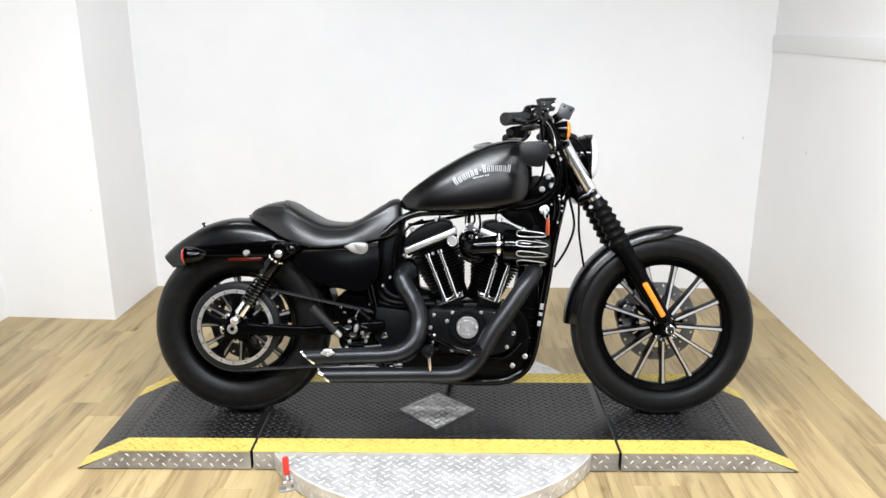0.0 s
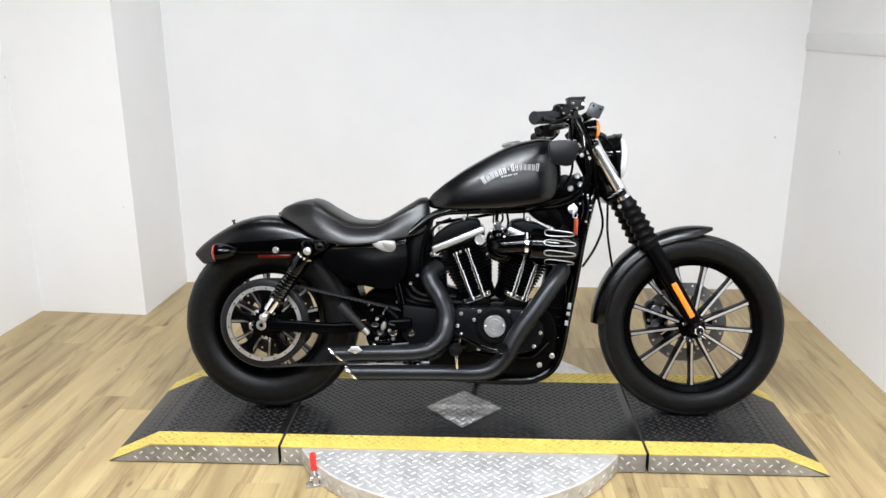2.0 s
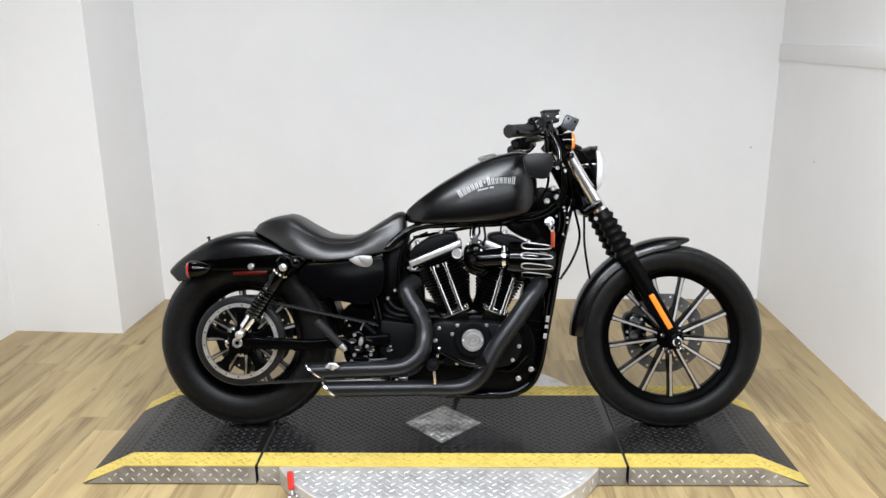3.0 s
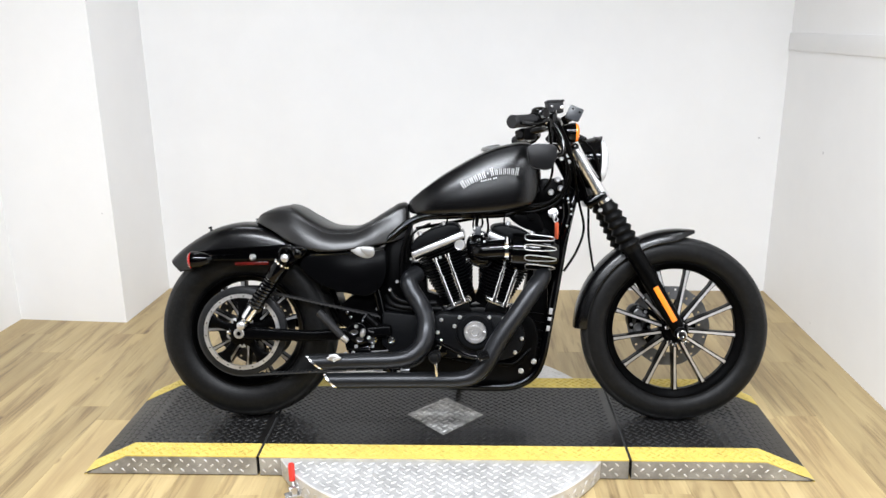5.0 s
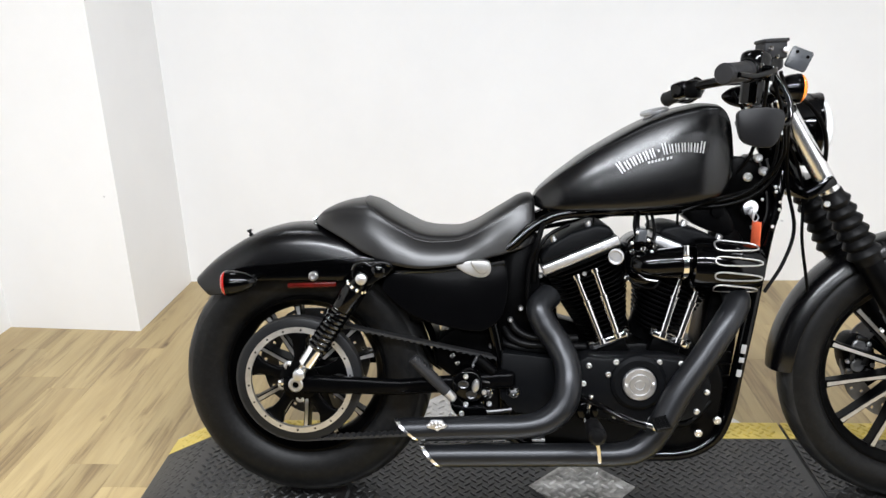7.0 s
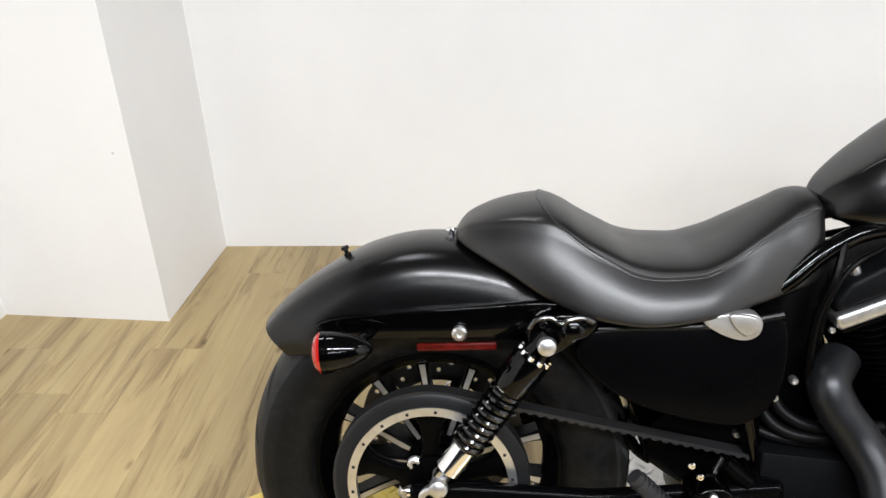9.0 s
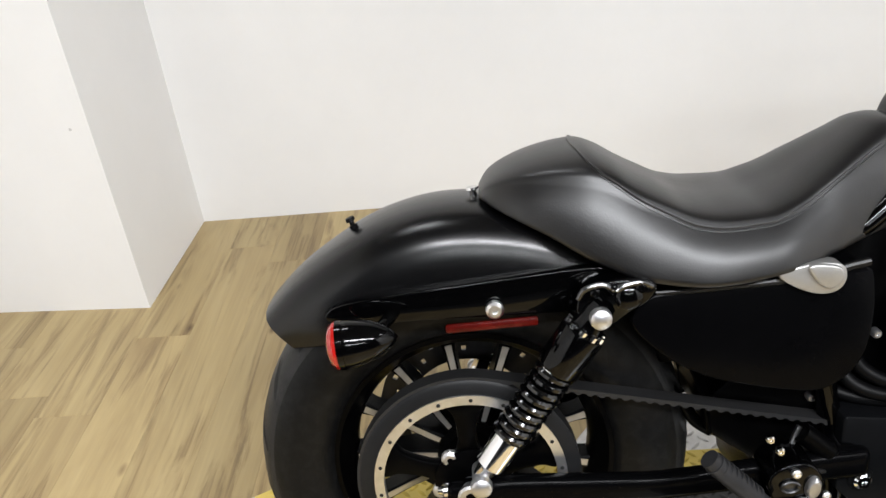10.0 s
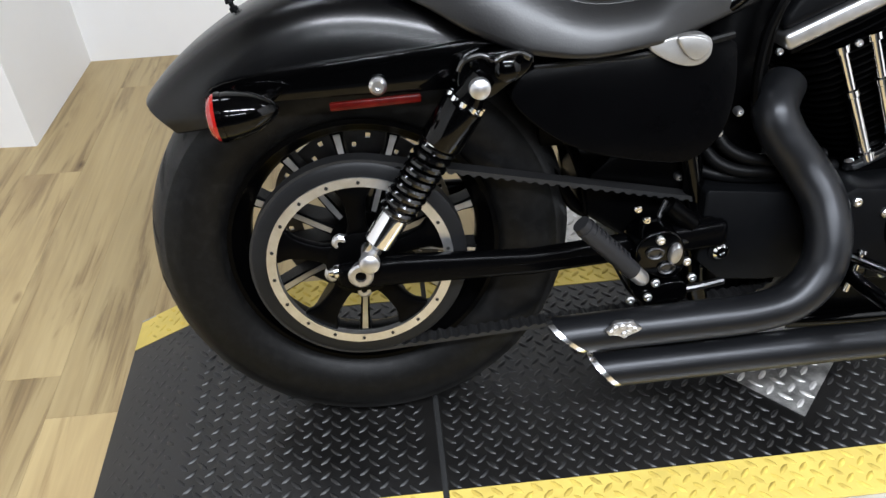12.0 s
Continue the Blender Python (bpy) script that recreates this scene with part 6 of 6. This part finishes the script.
# ---- handlebar and controls ----
bars = bp("handlebar", tubes([([(0.945, -0.352, 1.028), (0.99, -0.302, 1.038), (1.04, -0.24, 1.048), (1.085, -0.178, 1.05), (1.105, -0.107, 1.048), (1.11, 0, 1.045), (1.105, 0.107, 1.048), (1.085, 0.178, 1.05), (1.04, 0.24, 1.042), (1.02, 0.302, 1.03), (0.99, 0.36, 1.014)], 0.0127)], 16), GLOSS, None, "gloss black low handlebar")
part("riser", tubes([([(1.105, 0, 0.985), (1.11, 0, 1.05)], 0.028)]), GLOSS, bars)
for s, a, b in ((-1, Vector((0.930, -0.367, 1.030)), Vector((1.0, -0.284, 1.041))), (1, Vector((0.984, 0.362, 1.012)), Vector((1.03, 0.288, 1.036)))):
    d = b - a
    L = d.length
    part("grip", lathe([(0, 0.004), (0.001, 0.0185), (0.006, 0.0212), (0.012, 0.0205), *[(0.016 + (L - 0.03) * k / 12, 0.0192 + (0.0008 if k % 2 else 0)) for k in range(13)], (L - 0.01, 0.021), (L, 0.021)], a, d, 24), GRIP, bars, "ribbed dark grey rubber grip")
    part("switch_pod", lathe([(0, 0.019), (0.004, 0.024), (0.036, 0.024), (0.04, 0.02)], b, d, 20), SATIN, bars, "black switch housing")
    lev = [b + Vector((0.03, 0.02 * s * -1, 0.006)), b + Vector((0.045, 0.03 * s, -0.002)), a + Vector((0.065, -0.02 * s, -0.004)), a + Vector((0.03, 0.0, -0.002))]
    part("hand_lever", tubes([(lev, lambda t: 0.008 - 0.002 * t)], 10), GLOSS, bars, "black control lever")
part("brake_reservoir", box((0.052, 0.044, 0.036), (1.078, -0.198, 1.088), (0, -3, 10), 0.006, segs=3), GRIP, bars, "grey brake fluid reservoir")
part("reservoir_lid", box((0.056, 0.048, 0.008), (1.078, -0.198, 1.108), (0, -3, 10), 0.003), GRIP, bars)
bolts(bars, [(1.1, -0.222, 1.088)], 0.006, 0.004, STEEL)
part("reservoir_clamp", box((0.034, 0.04, 0.04), (1.067, -0.205, 1.052), (0, 0, 12), 0.006), GLOSS, bars)
part("throttle_housing", box((0.05, 0.055, 0.06), (1.028, -0.252, 1.055), (0, 6, 38), 0.016, segs=3), GLOSS, bars, "black throttle housing")
part("lever_pivot", lathe([(-0.012, 0.012), (0.012, 0.012), (0.014, 0.006)], (1.056, -0.25, 1.034), (0, 0, 1), 16), GLOSS, bars)
bolts(bars, [(1.03, -0.283, 1.052), (1.045, -0.275, 1.036), (1.066, -0.23, 1.09), (1.078, -0.232, 1.074)], 0.0045, 0.004, CHROME)
part("clutch_perch", box((0.05, 0.05, 0.045), (1.01, 0.28, 1.035), (0, -15, -35), 0.012), GLOSS, bars, "black clutch lever perch")
part("left_switches", box((0.04, 0.045, 0.05), (1.035, 0.253, 1.035), (0, 0, -35), 0.01), SATIN, bars)
part("speedometer", lathe([(0, 0.03), (0.02, 0.042), (0.026, 0.043), (0.03, 0.041)], (1.15, 0.0, 1.055), (-0.55, 0, 0.83), 32), GLOSS, bars, "black speedometer housing")
part("indicator_plate", prism([(1.132, 1.098), (1.137, 1.101), (1.176, 1.086), (1.178, 1.081), (1.161, 1.046), (1.156, 1.044), (1.118, 1.058), (1.116, 1.063)], -0.174, -0.168, 0.0025), SMOKED, bars, "flat grey plate with two screws")
bolts(bars, [(1.142, -0.174, 1.088), (1.164, -0.174, 1.076)], 0.0035, 0.003, GLOSS)
part("mirror", prism(rounded([(0.985, 0.950), (0.996, 0.964), (1.036, 0.968), (1.074, 0.962), (1.080, 0.934), (1.066, 0.898), (1.050, 0.886), (1.018, 0.890), (0.994, 0.905)], 3), -0.29, -0.272, 0.006, segs=3), MIRRORBACK, bars, "black under-bar mirror, its back showing")
part("mirror_stem", tubes([([(1.066, -0.27, 0.93), (1.098, -0.262, 0.94), (1.1, -0.25, 0.985), (1.075, -0.235, 1.035)], 0.006)]), GLOSS, bars)
bullet("front_turn_signal", (1.140, -0.168, 1.018), (-1, 0.02, 0.02), 0.0315, 0.06, ORANGE, "gloss black bullet turn signal with amber lens", "amber lens", (1.1, -0.1, 1.005))
bullet("front_turn_signal", (1.137, 0.172, 1.018), (-1, -0.02, 0.02), 0.0285, 0.06, ORANGE, "gloss black bullet turn signal with amber lens", "amber lens", (1.1, 0.1, 1.005))

bars.location = (-0.008, 0.0, 0.008)

# cables
cables = [
    ([(1.05, -0.24, 1.03), (1.06, -0.2, 0.99), (1.075, -0.12, 0.92), (1.07, -0.07, 0.86), (1.02, -0.05, 0.80), (0.95, -0.04, 0.77)], 0.0045),
    ([(1.06, -0.25, 1.03), (1.10, -0.2, 0.96), (1.13, -0.13, 0.87), (1.09, -0.08, 0.80), (1.0, -0.09, 0.775), (0.92, -0.09, 0.745)], 0.004),
    ([(1.08, -0.23, 1.05), (1.12, -0.18, 0.98), (1.15, -0.10, 0.90), (1.17, -0.06, 0.80), (1.19, -0.06, 0.70), (1.165, -0.07, 0.62), (1.12, -0.08, 0.55)], 0.0045),
    ([(1.09, -0.1, 1.0), (1.16, -0.08, 0.90), (1.20, -0.07, 0.80), (1.205, -0.07, 0.68), (1.215, -0.075, 0.60), (1.225, -0.07, 0.55)], 0.004),
    ([(0.95, -0.075, 0.762), (1.01, -0.082, 0.768), (1.07, -0.088, 0.79), (1.115, -0.095, 0.835), (1.125, -0.11, 0.9), (1.1, -0.15, 0.99)], 0.004),
    ([(0.96, -0.07, 0.752), (1.03, -0.08, 0.76), (1.09, -0.088, 0.785), (1.13, -0.095, 0.835), (1.138, -0.11, 0.91), (1.11, -0.15, 1.0)], 0.004),
    ([(1.11, -0.15, 1.005), (1.178, -0.125, 0.99), (1.219, -0.12, 0.938), (1.237, -0.1, 0.879), (1.235, -0.08, 0.82), (1.21, -0.07, 0.765)], 0.005),
    ([(1.09, 0.12, 1.03), (1.15, 0.1, 0.92), (1.17, 0.05, 0.82), (1.10, 0.04, 0.72)], 0.0045),
    ([(0.60, -0.08, 0.73), (0.585, -0.1, 0.68), (0.565, -0.1, 0.62), (0.56, -0.1, 0.55), (0.57, -0.1, 0.50)], 0.007),
    ([(0.66, -0.075, 0.715), (0.61, -0.09, 0.69), (0.58, -0.095, 0.64), (0.575, -0.09, 0.58)], 0.0045),
    ([(0.72, -0.06, 0.735), (0.715, -0.08, 0.715), (0.70, -0.07, 0.695)], 0.003),
    ([(0.92, -0.06, 0.755), (0.915, -0.07, 0.72), (0.925, -0.06, 0.69)], 0.003),
    ([(0.855, -0.06, 0.745), (0.86, -0.08, 0.70), (0.85, -0.09, 0.66)], 0.004),
    ([(0.825, -0.06, 0.745), (0.82, -0.08, 0.71), (0.83, -0.09, 0.68)], 0.006),
]
for pts_c, r_c in cables:
    bp("cable", tubes([(pts_c, r_c)], 8), SATIN, None, "black control cable")
bp("brake_hose", tubes([([(0.95, 0.1, 0.75), (0.6, 0.07, 0.69)], 0.006)], 8), SATIN, None)

tagw = thing("key_tag", "orange paper tag hanging from the ignition key", "tag", m=bike.matrix_world.copy())
part("tag_sheet", box((0.038, 0.0012, 0.056), (1.094, -0.084, 0.692), (0, 3, -78), 0.0003), TAG, tagw)
part("tag_ring", tubes([([(1.09, -0.081, 0.740), (1.084, -0.081, 0.728), (1.092, -0.082, 0.719), (1.099, -0.081, 0.73), (1.09, -0.081, 0.740)], 0.0012)], 6), STEEL, tagw)

# ---- floor planks ----
PLANK_W, PLANK_L = 0.152, 1.22


def plank_mesh(length):
    own = bmesh.new()
    w, l, t, b = PLANK_W / 2 - 0.0002, length / 2 - 0.0002, 0.006, 0.0007
    base = [(-w, -l), (w, -l), (w, l), (-w, l)]
    lo = [own.verts.new((x, y, -t)) for x, y in base]
    mi = [own.verts.new((x, y, -b * 0.6)) for x, y in base]
    hi = [own.verts.new((x - math.copysign(b, x), y - math.copysign(b, y), 0)) for x, y in base]
    own.faces.new(hi)
    for a_r, b_r in ((lo, mi), (mi, hi)):
        for i in range(4):
            j = (i + 1) % 4
            own.faces.new((a_r[i], a_r[j], b_r[j], b_r[i]))
    return mesh_of("plank", own, WOOD, 20)


rng = random.Random(4)
for i in range(28):
    x = -2.41 + PLANK_W * (i + 0.5)
    y, last = 0.3, 4.15
    length = PLANK_L * (0.25 + 0.75 * rng.random())
    while y < last - 0.02:
        length = min(length, last - y)
        o = new("plank", plank_mesh(round(length, 3)))
        o.parent = floor
        o.location = (x, y + length / 2, 0)
        y, length = y + length, PLANK_L
